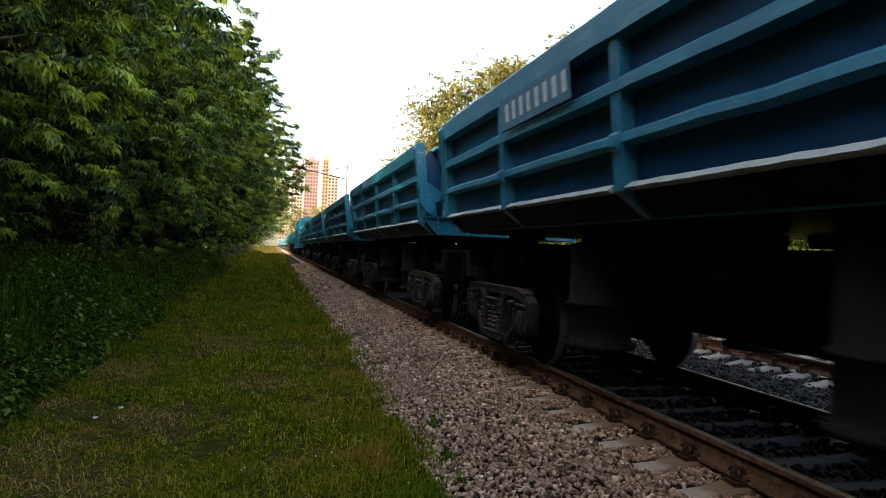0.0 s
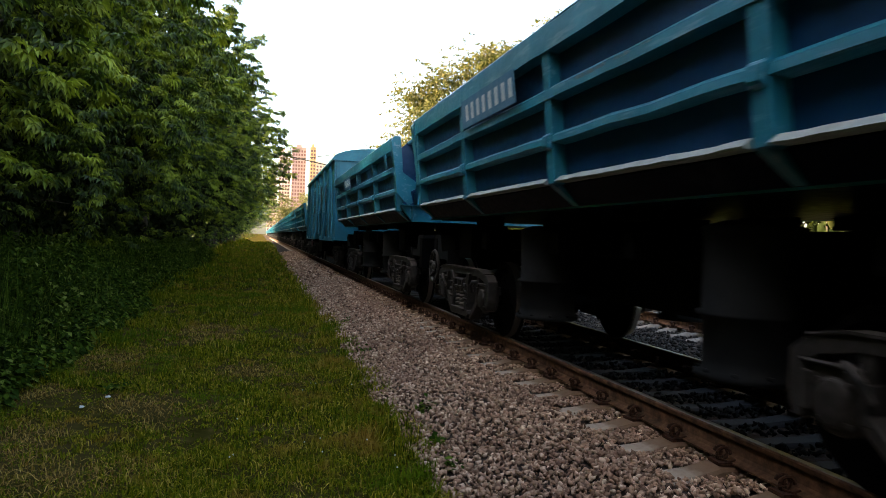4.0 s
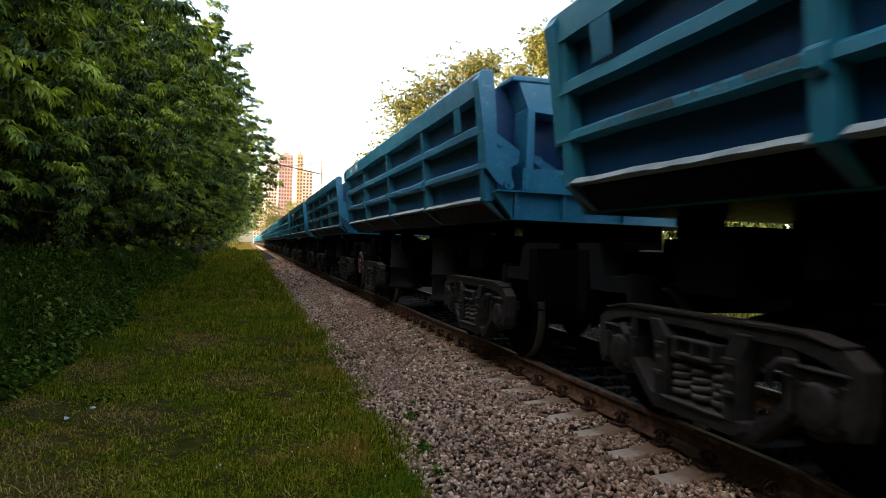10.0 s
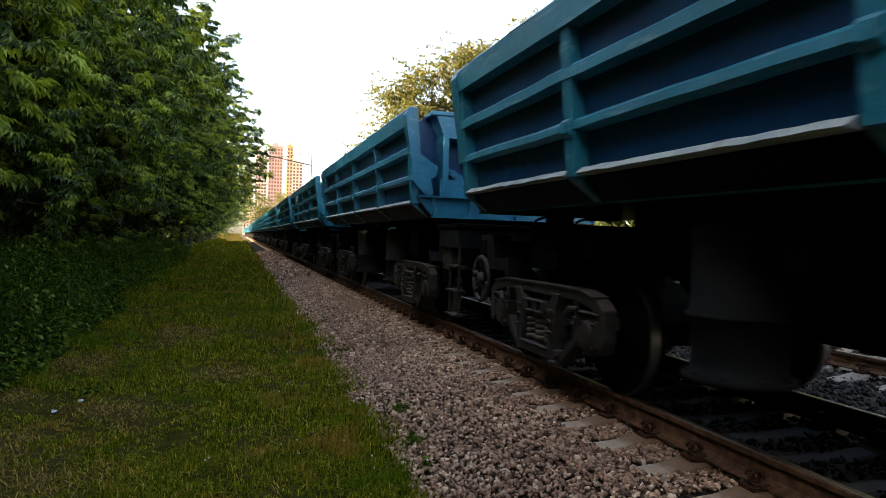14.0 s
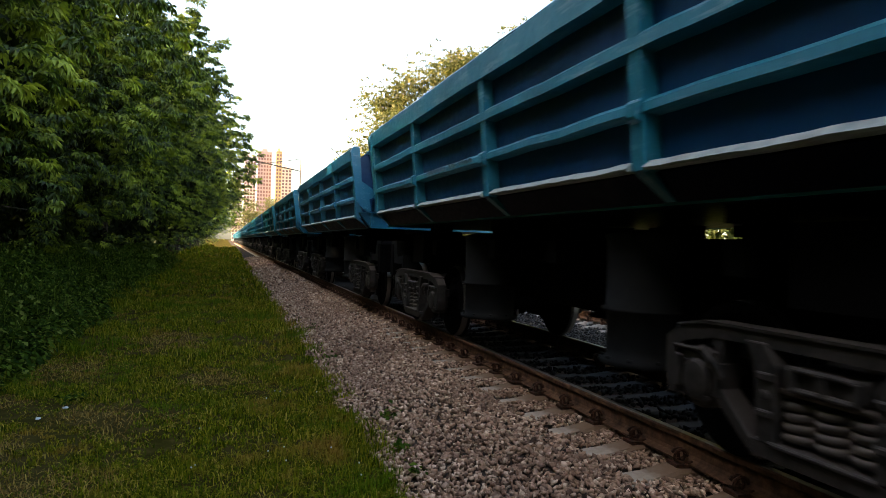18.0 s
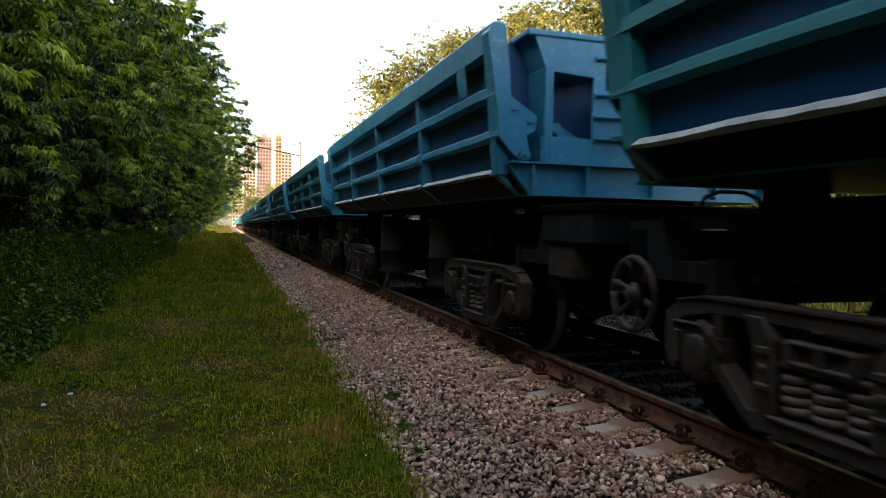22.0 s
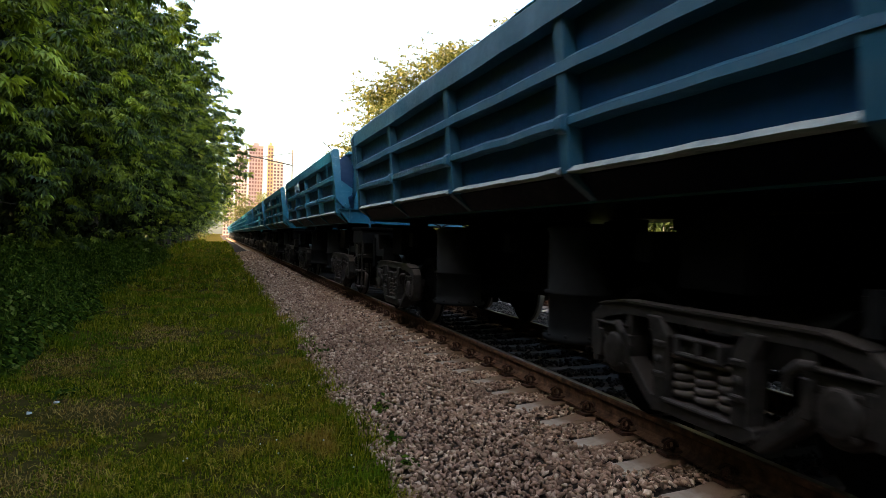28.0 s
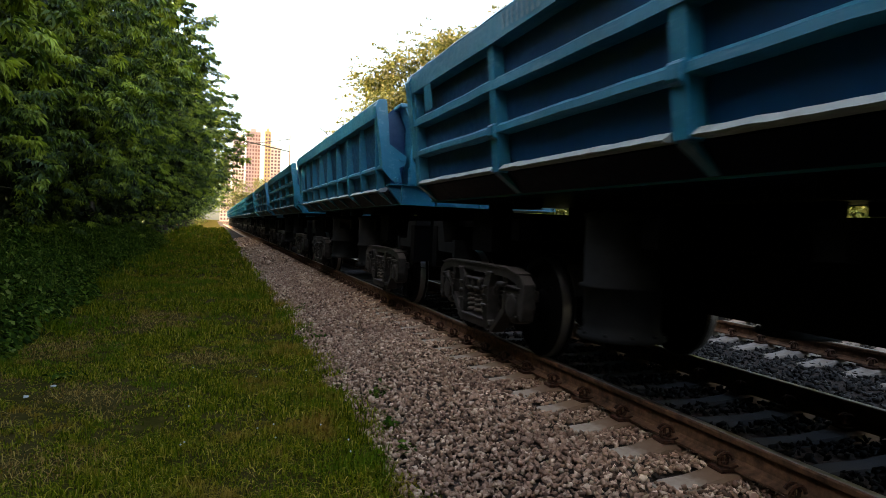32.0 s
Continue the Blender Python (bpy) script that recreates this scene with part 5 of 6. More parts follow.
PLATES = {0: (0.62, 2.33, 2.64), 2: (3.20, 4.60, 2.64), 3: (0.78, 2.25, 2.64), 4: (0.60, 2.30, 2.64), 12: (0.90, 2.27, 2.64), 16: (1.02, 2.42, 2.64), 19: (0.85, 2.10, 2.26),
          23: (1.05, 2.40, 2.64), 24: (1.20, 2.44, 2.27), 27: (0.85, 2.10, 2.64), 28: (0.10, 1.20, 2.64), 5: (0.9, 2.2, 2.64), 15: (0.9, 2.2, 2.64), 25: (1.0, 2.2, 2.64), 32: (0.6, 2.2, 2.64), 33: (1.1, 2.3, 2.27), 35: (0.9, 2.2, 2.64), 38: (0.9, 2.2, 2.64)}
CHORD_FIGURES = {1: (0.8, 2.25), 22: (4.1, 4.75), 29: (1.5, 2.35), 7: (1.2, 2.2), 10: (3.0, 4.2), 13: (-1.6, -0.3), 34: (1.0, 2.2)}
CHALKED = {4: (-1.6, -0.6, False), 7: (-1.99, -0.6, True), 26: (0.67, 2.2, True), 22: (2.7, 4.9, True), 27: (2.7, 4.8, True), 13: (-2.2, -0.4, False), 9: (2.6, 4.4, True), 17: (0.3, 1.9, True)}
COVERED = {9: (-4.40, 4.15), 10: (-4.40,), 12: (4.15,), 14: (4.15,), 20: (-4.40,), 22: (4.15,), 23: (4.15,), 27: (-4.40,), 28: (-4.40,), 29: (4.15,), 21: (-4.40,), 5: (-4.40,)}


# wagons with a brake platform stand further from the one before them
PLATFORM = {8: 0.55, 9: 0.60, 14: 0.45, 20: 0.25, 21: 0.20, 22: 0.20, 27: 0.60, 28: 0.40}


def along(k):
    """Where wagon k's centre stands along the train, from the first wagon's rear bogie."""
    extra = sum(v for c, v in PLATFORM.items() if c <= k)
    if k < BOX_AT:
        return BOGIE + CAR_L * k
    if k == BOX_AT:
        return CAR_L * BOX_AT - (CAR_L / 2 - BOGIE) + BOX_L / 2
    return BOGIE + CAR_L * k + (BOX_L - CAR_L) + extra


def couple_up():
    used = False
    for k in range(FIRST, LAST + 1):
        if k == BOX_AT:
            car = box_wagon
        elif k == RIBBED_AT:
            car = ribbed_car
        elif not used:
            car, used = template, True
        else:
            car = copy_thing(template, Matrix())
        TRAIN.append((k, car))
    for k, car in TRAIN:
        if k == BOX_AT:
            continue
        if k in COATS:
            repaint(car, COATS[k][0], BLUE)
            car["label"] = COATS[k][1] + " side-tipping wagon with dented rails"
        elif k % 3 == 1 and k != RIBBED_AT:
            repaint(car, PALE, BLUE)
        if k in PLATES:
            add_plate(car, *PLATES[k])
        if k in CHORD_FIGURES:
            add_plate(car, *CHORD_FIGURES[k], 2.91, True)
        if k in CHALKED:
            add_chalk(car, *CHALKED[k], k)
        for y in COVERED.get(k, ()):
            add_cover(car, y)
        if k in (1, 4, 7, 10, 12, 13, 16, 20, 21, 22, 28, 32, 35):
            add_handwheel(car, k in (10, 22))
    for k, car in TRAIN:
        if k in (9, 27):
            add_grab_pole(car)
        if k in (8, 9, 14, 20, 21, 22, 27, 28):
            add_platform(car, k in (14, 27))


couple_up()


# ---- plants ----
def leaf_shape():
    """A compound maple leaf of five folded leaflets, pointing along +y, hanging a little."""
    v, f = [], []
    for ang, ln, base in ((0, 0.120, 0.085), (38, 0.105, 0.070), (-38, 0.105, 0.070), (62, 0.095, 0.035), (-62, 0.095, 0.035)):
        a = radians(ang)
        d = np.array((math.sin(a), math.cos(a), 0))
        p = np.array((math.cos(a), -math.sin(a), 0))
        o = np.array((0, base, 0))
        k = len(v)
        v += [o, o + d * ln * 0.45 + p * 0.019 + (0, 0, 0.004), o + d * ln * 0.92 + (0, 0, -0.045), o + d * ln * 0.45 - p * 0.019 + (0, 0, 0.004)]
        f += [(k, k + 1, k + 2), (k, k + 2, k + 3)]
    return np.array(v, dtype=float), np.array(f)


def simple_leaf():
    v = np.array([(0, 0, 0), (0.03, 0.045, 0.008), (0, 0.10, -0.01), (-0.03, 0.045, 0.008)], dtype=float)
    return v, np.array([(0, 1, 2), (0, 2, 3)])


def place_leaves(shape, pos, yaw, droop, roll, size):
    v, f = shape
    n = len(pos)
    p = v[None] * size[:, None, None]
    cr, sr = np.cos(roll)[:, None], np.sin(roll)[:, None]
    x, y, z = p[..., 0] * cr + p[..., 2] * sr, p[..., 1], -p[..., 0] * sr + p[..., 2] * cr
    cd, sd = np.cos(droop)[:, None], np.sin(droop)[:, None]
    y, z = y * cd + z * sd, -y * sd + z * cd
    ca, sa = np.cos(yaw)[:, None], np.sin(yaw)[:, None]
    q = np.stack([x * ca - y * sa + pos[:, 0, None], x * sa + y * ca + pos[:, 1, None], z + pos[:, 2, None]], -1)
    return q.reshape(-1, 3), (f[None] + (np.arange(n) * len(v))[:, None, None]).reshape(-1, 3)


LEAF5, LEAF1 = leaf_shape(), simple_leaf()


def crown_points(rng, blobs, n, shell):
    """Points and outward ways near the skins of several lumps."""
    w = np.array([b[3] * b[4] + b[4] * b[5] + b[3] * b[5] for b in blobs])
    pick = rng.choice(len(blobs), n, p=w / w.sum())
    B = np.array(blobs)[pick]
    d = rng.normal(size=(n, 3))
    d /= np.linalg.norm(d, axis=1)[:, None]
    r = rng.uniform(shell, 1.0, n) * (1 + 0.10 * np.sin(d[:, 0] * 7 + B[:, 0]) * np.cos(d[:, 2] * 6 + B[:, 1]))
    p = B[:, :3] + d * B[:, 3:6] * r[:, None]
    return p, d


def make_crown(seed, blobs, sprays, per, size, mat, shape, shell=0.72, ground=-0.3, spread=0.30, core=1.6, big=4.2, recess=0.0, sparse=0.0):
    """Clumps of drooping sprays on the skin, with a dense leafy core behind them."""
    rng = np.random.default_rng(seed)
    fan = 13
    c, cd = crown_points(rng, blobs, max(4, sprays * per // fan), shell)
    keep = c[:, 2] > ground + rng.uniform(0, 2.0, len(c)) ** 2 * sparse
    c, cd = c[keep], cd[keep]
    c = c + rng.normal(0, spread, c.shape) * (1.0, 1.0, 0.6)
    n = len(c)
    out = np.arctan2(-cd[:, 0], cd[:, 1]) + rng.normal(0, 0.5, n)
    ln = size * rng.uniform(0.9, 2.6, n)
    tilt = np.clip(cd[:, 2], -0.25, 0.7) * 0.5 + rng.normal(0.12, 0.30, n)
    hx, hy = -np.sin(out), np.cos(out)
    pos = np.empty((n, fan, 3))
    yaw = np.empty((n, fan))
    droop = np.empty((n, fan))
    for i in range(fan):
        # pairs along the twig, then a fan round its tip
        u = min(1.0, 0.25 + i / 9)
        pos[:, i, 0] = c[:, 0] + hx * ln * u + rng.normal(0, 0.10, n) * size
        pos[:, i, 1] = c[:, 1] + hy * ln * u + rng.normal(0, 0.10, n) * size
        pos[:, i, 2] = c[:, 2] + ln * u * tilt - ln * 0.30 * u * u + rng.normal(0, 0.10, n) * size
        side = (1.15 if i % 2 else -1.15) if u < 1 else (-0.9, -0.3, 0.3, 0.9, 0.0)[i % 5]
        yaw[:, i] = out + side + rng.normal(0, 0.28, n)
        droop[:, i] = rng.normal(0.40, 0.32, n)
    m = n * fan
    v, f = place_leaves(shape, pos.reshape(-1, 3), yaw.ravel(), droop.ravel(), rng.normal(0, 0.25, m), size / 0.15 * rng.uniform(0.75, 1.2, m))
    k = int(sprays * core)
    q, qd = crown_points(rng, blobs, k, 0.40)
    B = 0.80
    cen = np.array(blobs)[:, :3].mean(0)
    q = cen + (q - cen) * (B, B, 0.92) - (recess, 0, 0)
    q = q[q[:, 2] > ground]
    k = len(q)
    v2, f2 = place_leaves(LEAF1, q, rng.uniform(0, 6.28, k), rng.normal(0.7, 0.4, k), rng.normal(0, 0.5, k), big * rng.uniform(0.75, 1.25, k))
    return fast_mesh("crown", v, f), fast_mesh("inner_foliage", v2, f2)


def make_tree(name, base, blobs, sprays, per, size, mat, shape, label, category, seed, trunk_r=0.16, group="", shell=0.72, limbs=7, low=-0.3, core=1.6, spread=0.30, big=4.2, recess=0.0, inset=0.0):
    """Tapered trunk with limbs and a crown of many small leaves."""
    rng = random.Random(seed)
    base = (base[0] - inset, *base[1:])
    t = empty(name, pose(*base))
    rel = [(b[0] - base[0], b[1] - base[1], b[2] - base[2], *b[3:]) for b in blobs]
    top = max(b[2] for b in rel)
    bm = bm_new()
    pts = [(0, 0, -0.1)]
    for k in range(1, 8):
        h = top * k / 7
        pts.append((0.12 * noise.noise((h, seed, 0)) * h * 0.4, 0.12 * noise.noise((h, seed, 5)) * h * 0.4, h))
    tube(bm, pts, [trunk_r * (1 - 0.11 * k) for k in range(8)], 8)
    part("trunk", bm, BARK, t, "grey-brown tapered trunk")
    bm = bm_new()
    for k in range(limbs):
        h = top * rng.uniform(0.15, 0.8)
        b = rng.choice(rel)
        tip = Vector((b[0] + rng.uniform(-0.6, 0.6) * b[3], b[1] + rng.uniform(-0.6, 0.6) * b[4], b[2] + rng.uniform(-0.3, 0.6) * b[5]))
        a = Vector((0, 0, h))
        mid = (a + tip) / 2 + Vector((0, 0, 0.25))
        tube(bm, [a, mid, tip], [trunk_r * 0.45, trunk_r * 0.3, 0.012], 6)
    part("branching", bm, BARK, t)
    outer, inner = make_crown(seed, rel, sprays, per, size, mat, shape, shell, low, spread, core, big, recess, 1.0 if recess else 0.0)
    part("crown", outer, mat, t, "dense crown of small leaves")
    # LEAF crowns get the darker core colour that stands for inner shade.
    part("inner_foliage", inner, INNER if mat == LEAF else mat, t, "inner leaves of the crown")
    return tagged(t, label, category, group)


ROW = "trees along the line"


def left_trees():
    """The overgrown row on the bank: lumpy crowns that hang down to the weeds."""
    rng = random.Random(41)
    y = 8.3
    spec = []
    while y < 150:
        near = y < 26
        x = -8.9 + rng.uniform(-0.4, 0.4) + min(0.9, 0.045 * max(0, y - 12)) + (0.6 if y > 30 else 0.0) + (0.9 if y > 48 else 0.0)
        h = rng.uniform(7.4, 7.8) if y < 14 else rng.uniform(7.6, 8.4) + min(3.2, 0.16 * max(0, y - 10))
        blobs = []
        for k in range(8):
            u = k / 7.0
            z = 0.6 + (h - 1.4) * u
            w = 0.8 + 2.4 * math.sin(math.pi * (0.12 + 0.70 * u))
            blobs.append((x + rng.uniform(-0.5, 0.7) - 0.5 + 1.8 * math.sin(math.pi * min(1.0, u * 1.15) * 0.9) - max(0.0, 0.42 - u) * 4.4, y + rng.uniform(-1.0, 1.0), z, (w - 0.16) * rng.uniform(0.8, 1.02), w * rng.uniform(0.85, 1.15), 1.35))
        spec.append((x, y, blobs, near))
        y += rng.uniform(3.8, 4.6) if near else rng.uniform(4.8, 6.5)
    for i, (x, y, blobs, near) in enumerate(spec):
        if near:
            args = (1900, 7, 0.17, LEAF, LEAF5)
        elif y < 55:
            args = (1200, 6, 0.19, LEAF, LEAF5)
        else:
            args = (560, 5, 0.30, LEAF, LEAF1)
        make_tree("maple_tree", (x, y, 0.0), blobs, *args, "leafy green ash-leaved maple on the bank", "tree", 300 + i, 0.14, ROW, 0.80, core=6.0 if near else 3.0, spread=0.14 if near else 0.2, big=2.0 if near else 3.4, recess=1.1, low=0.75 if near else -0.2, inset=2.0)


left_trees()


def sun_screen_trees():
    """Second row behind the first and unseen trees behind the camera, added to block the sun."""
    rng = random.Random(52)
    for i in range(24):
        y = -52 + i * 7.5 + rng.uniform(-1.0, 1.0)
        x = -15.5 + rng.uniform(-1, 1)
        h = rng.uniform(8.2, 8.8) if 3 < y < 22 else rng.uniform(9.4, 10.4)
        blobs = [(x + rng.uniform(-1, 1), y + rng.uniform(-1.0, 1.0), 0.7 + (h - 1.7) * k / 7, 3.2, 5.4, 1.9) for k in range(8)]
        make_tree("poplar_tree", (x, y, 0.4), blobs, 560, 5, 0.45, LEAF, LEAF1, "tall green tree added behind the bank to block the sun", "tree", 400 + i, 0.2, ROW, core=9.0, spread=0.8, big=7.5)
    # Unseen maples beside and behind the camera, added to keep the sun off.
    for i, y in enumerate((5.6, 3.2, 0.4, -2.5, -7.0, -12.0, -17.0)):
        x = -9.8 + rng.uniform(-0.4, 0.4)
        blobs = [(x + rng.uniform(-0.6, 0.6), y + rng.uniform(-1, 1), 0.6 + 8.8 * k / 6, 2.4, 2.8, 1.5) for k in range(7)]
        make_tree("maple_tree", (x, y, 0.2), blobs, 500, 5, 0.30, LEAF, LEAF1, "leafy green ash-leaved maple on the bank", "tree", 440 + i, 0.15, ROW, core=7.0, spread=0.5, big=5.5)


sun_screen_trees()


def right_trees():
    """Sunlit crowns past the second track and the scrub below them."""
    rng = random.Random(63)
    for i, (x, y, h) in enumerate([(8.9, 52, 14.2), (12.6, 51, 16.6), (14.5, 42, 16.0), (15.5, 34, 14.5), (16.5, 26, 13.5), (15.0, 19, 12.0), (15.5, 12, 11.5), (15, 5, 11), (17, 62, 15)]):
        blobs = []
        for k in range(11):
            u = k / 10
            z = 3.0 + (h - 3.6) * u
            r = 3.8 * math.sin(math.pi * (0.15 + 0.75 * u))
            a = k * 2.4 + i
            blobs.append((x + r * 0.8 * math.cos(a), y + r * 0.8 * math.sin(a), z, rng.uniform(1.5, 2.4), rng.uniform(1.5, 2.4), rng.uniform(1.1, 1.7)))
        make_tree("poplar_tree", (x, y, 0.2), blobs, 2300, 7, 0.36, LEAF2, LEAF1, "sunlit yellowish-green tree behind the train", "tree", 500 + i, 0.22, "trees behind the train", 0.35, 12, core=3.0, big=3.2)
    for i in range(13):
        y = 3 + i * 4.2
        x = 10.8 + rng.uniform(-0.6, 0.6)
        blobs = [(x + rng.uniform(-0.8, 0.8), y + rng.uniform(-1.6, 1.6), rng.uniform(0.6, 4.2), 1.4, 2.0, 1.0) for _ in range(9)]
        make_tree("shrub", (x, y, 0.2), blobs, 420, 5, 0.20, SCRUB, LEAF1, "rounded green shrub beside the second track", "shrub", 540 + i, 0.06, "shrubs past the second track", 0.6, 5)
    for i, (x, y, h) in enumerate([(4, 300, 17), (8, 310, 22), (12.5, 305, 24), (17, 320, 22), (22, 300, 20), (27, 330, 19), (33, 320, 18)]):
        blobs = [(x + rng.uniform(-2.5, 2.5), y + rng.uniform(-2, 2), 1.5 + (h - 3) * rng.uniform(0, 1), 2.6, 2.6, 2.2) for _ in range(8)]
        make_tree("poplar_tree", (x, y, 0.0), blobs, 700, 5, 0.7, LEAF2, LEAF1, "distant sunlit yellowish tree", "tree", 590 + i, 0.3, "trees behind the train", 0.5, 8)
    for i in range(14):
        y = 95 + i * 14
        x = 17 + rng.uniform(-6, 6) - 0.01 * y
        h = rng.uniform(9, 13)
        blobs = [(x + rng.uniform(-3, 3), y + rng.uniform(-3, 3), 2 + (h - 3) * rng.uniform(0, 1), 2.6, 2.6, 1.8) for _ in range(7)]
        make_tree("poplar_tree", (x, y, 0.0), blobs, 260, 5, 0.45, LEAF2, LEAF1, "distant sunlit yellowish tree", "tree", 560 + i, 0.25, "trees behind the train", 0.5, 8)


right_trees()


def blades(name, rng, n, x, y, z, height, width, mat, label, lean=0.5, kind="grass"):
    """Bent grass blades, each of three triangles."""
    a = rng.uniform(0, 2 * np.pi, n)
    d = np.stack([np.cos(a), np.sin(a), np.zeros(n)], -1)
    s = np.stack([-np.sin(a), np.cos(a), np.zeros(n)], -1)
    k = np.abs(rng.normal(0, lean, n))[:, None]
    b = np.stack([x, y, z], -1)
    h = height[:, None]
    w = width[:, None]
    up = np.array([0, 0, 1.0])
    m = b + d * h * k * 0.30 + up * h * 0.55
    t = b + d * h * k + up * h * np.maximum(0.35, 1 - 0.45 * k)
    v = np.stack([b - s * w, b + s * w, m - s * w * 0.75, m + s * w * 0.75, t], 1).reshape(-1, 3)
    f = np.array([(0, 1, 3), (0, 3, 2), (2, 3, 4)])
    f = (f[None] + (np.arange(n) * 5)[:, None, None]).reshape(-1, 3)
    ob = part(name, fast_mesh(name, v, f), mat)
    return tagged(ob, label, kind, kind="stuff")


def land(x, y):
    return np.array([ground_z(a, b) + wobble(a, b) for a, b in zip(x, y)])


def patchy(x, y, s, seed):
    return np.array([noise.noise((a * s, b * s, seed)) for a, b in zip(x, y)])


# worn, straw-dry spots in the turf: centre, radius
WORN = ((-4.35, 3.55, 0.55), (-5.0, 4.9, 0.55), (-4.75, 6.6, 0.75), (-3.3, 3.3, 0.35), (-5.6, 5.9, 0.5), (-5.5, 9.3, 0.8), (-4.6, 11.5, 0.9), (-6.0, 7.4, 0.5), (-3.9, 8.4, 0.5))


def worn(x, y):
    """How far a spot of turf is worn, from 0 to 1, with ragged edges."""
    w = np.zeros(len(x))
    rag = 0.35 * patchy(x, y, 2.6, 21.0)
    for cx, cy, r in WORN:
        w = np.maximum(w, np.clip(1.25 - np.hypot(x - cx, (y - cy) * 0.8) / r + rag, 0, 1))
    return w


def make_grass():
    rng = np.random.default_rng(71)
    for y0, y1, per, hh, ww in ((-5.0, 2.0, 900, 0.080, 0.006), (2.0, 5.5, 5200, 0.052, 0.0038), (5.5, 10.0, 3300, 0.056, 0.0052), (10.0, 20.0, 1500, 0.085, 0.0056), (20.0, 60.0, 330, 0.12, 0.013), (60.0, 130.0, 50, 0.25, 0.04)):
        # tufts, each of a height and lean of its own
        tuft = 12
        n = int(5.2 * (y1 - y0) * per / tuft)
        tx, ty = rng.uniform(-7.6, -2.35, n), rng.uniform(y0, y1, n)
        q = patchy(tx, ty, 0.8, 2.0) + 0.7 * patchy(tx, ty, 2.4, 5.0)
        edge = np.clip((-2.42 - tx + 0.30 * patchy(tx, ty, 1.1, 8.0) + 0.14 * patchy(tx, ty, 4.0, 9.0)) / 0.26, 0, 1)
        keep = rng.uniform(0, 1, n) < np.clip(0.80 + 0.9 * q, 0.30, 1.0) * edge * (1 - 0.65 * worn(tx, ty))
        tx, ty, q = tx[keep], ty[keep], q[keep]
        th = rng.uniform(0.5, 1.5, len(tx)) * (1 + 0.7 * q) * (1 - 0.55 * worn(tx, ty))
        x = np.repeat(tx, tuft) + rng.normal(0, 0.032, len(tx) * tuft)
        y = np.repeat(ty, tuft) + rng.normal(0, 0.032, len(tx) * tuft)
        tall = np.where(x < -6.0, 1.8, 1.0) + np.clip((x + 3.2) * 0.8, 0, 0.5)
        h = hh * rng.uniform(0.55, 1.35, len(x)) * tall * np.repeat(th, tuft)
        blades("grass", rng, len(x), x, y, land(x, y) - 0.005, h, np.full(len(x), ww) * rng.uniform(0.7, 1.4, len(x)), GRASS, "short trodden grass with dry brown patches", 1.1)
    # dry straw lying in worn patches
    n = 80000
    x, y = rng.uniform(-7.0, -2.5, n), 2.6 + 14 * rng.uniform(0, 1, n) ** 1.6
    q = 0.6 * patchy(x, y, 0.55, 14.0) + 0.5 * patchy(x, y, 1.9, 17.0) + 0.85 * worn(x, y)
    keep = q > rng.uniform(0.12, 0.85, n)
    x, y = x[keep], y[keep]
    m = len(x)
    blades("dry_grass", rng, m, x, y, land(x, y), rng.uniform(0.025, 0.060, m), rng.uniform(0.0022, 0.0046, m), STRAW, "dry straw-coloured grass in worn patches", 2.0)
    # verge past the second track
    n = 9000
    x, y = rng.uniform(6.3, 10.5, n), rng.uniform(4, 40, n)
    blades("grass", rng, n, x, y, land(x, y), rng.uniform(0.15, 0.4, n), rng.uniform(0.008, 0.016, n), WEED, "green grass verge past the second track", 0.5)


make_grass()


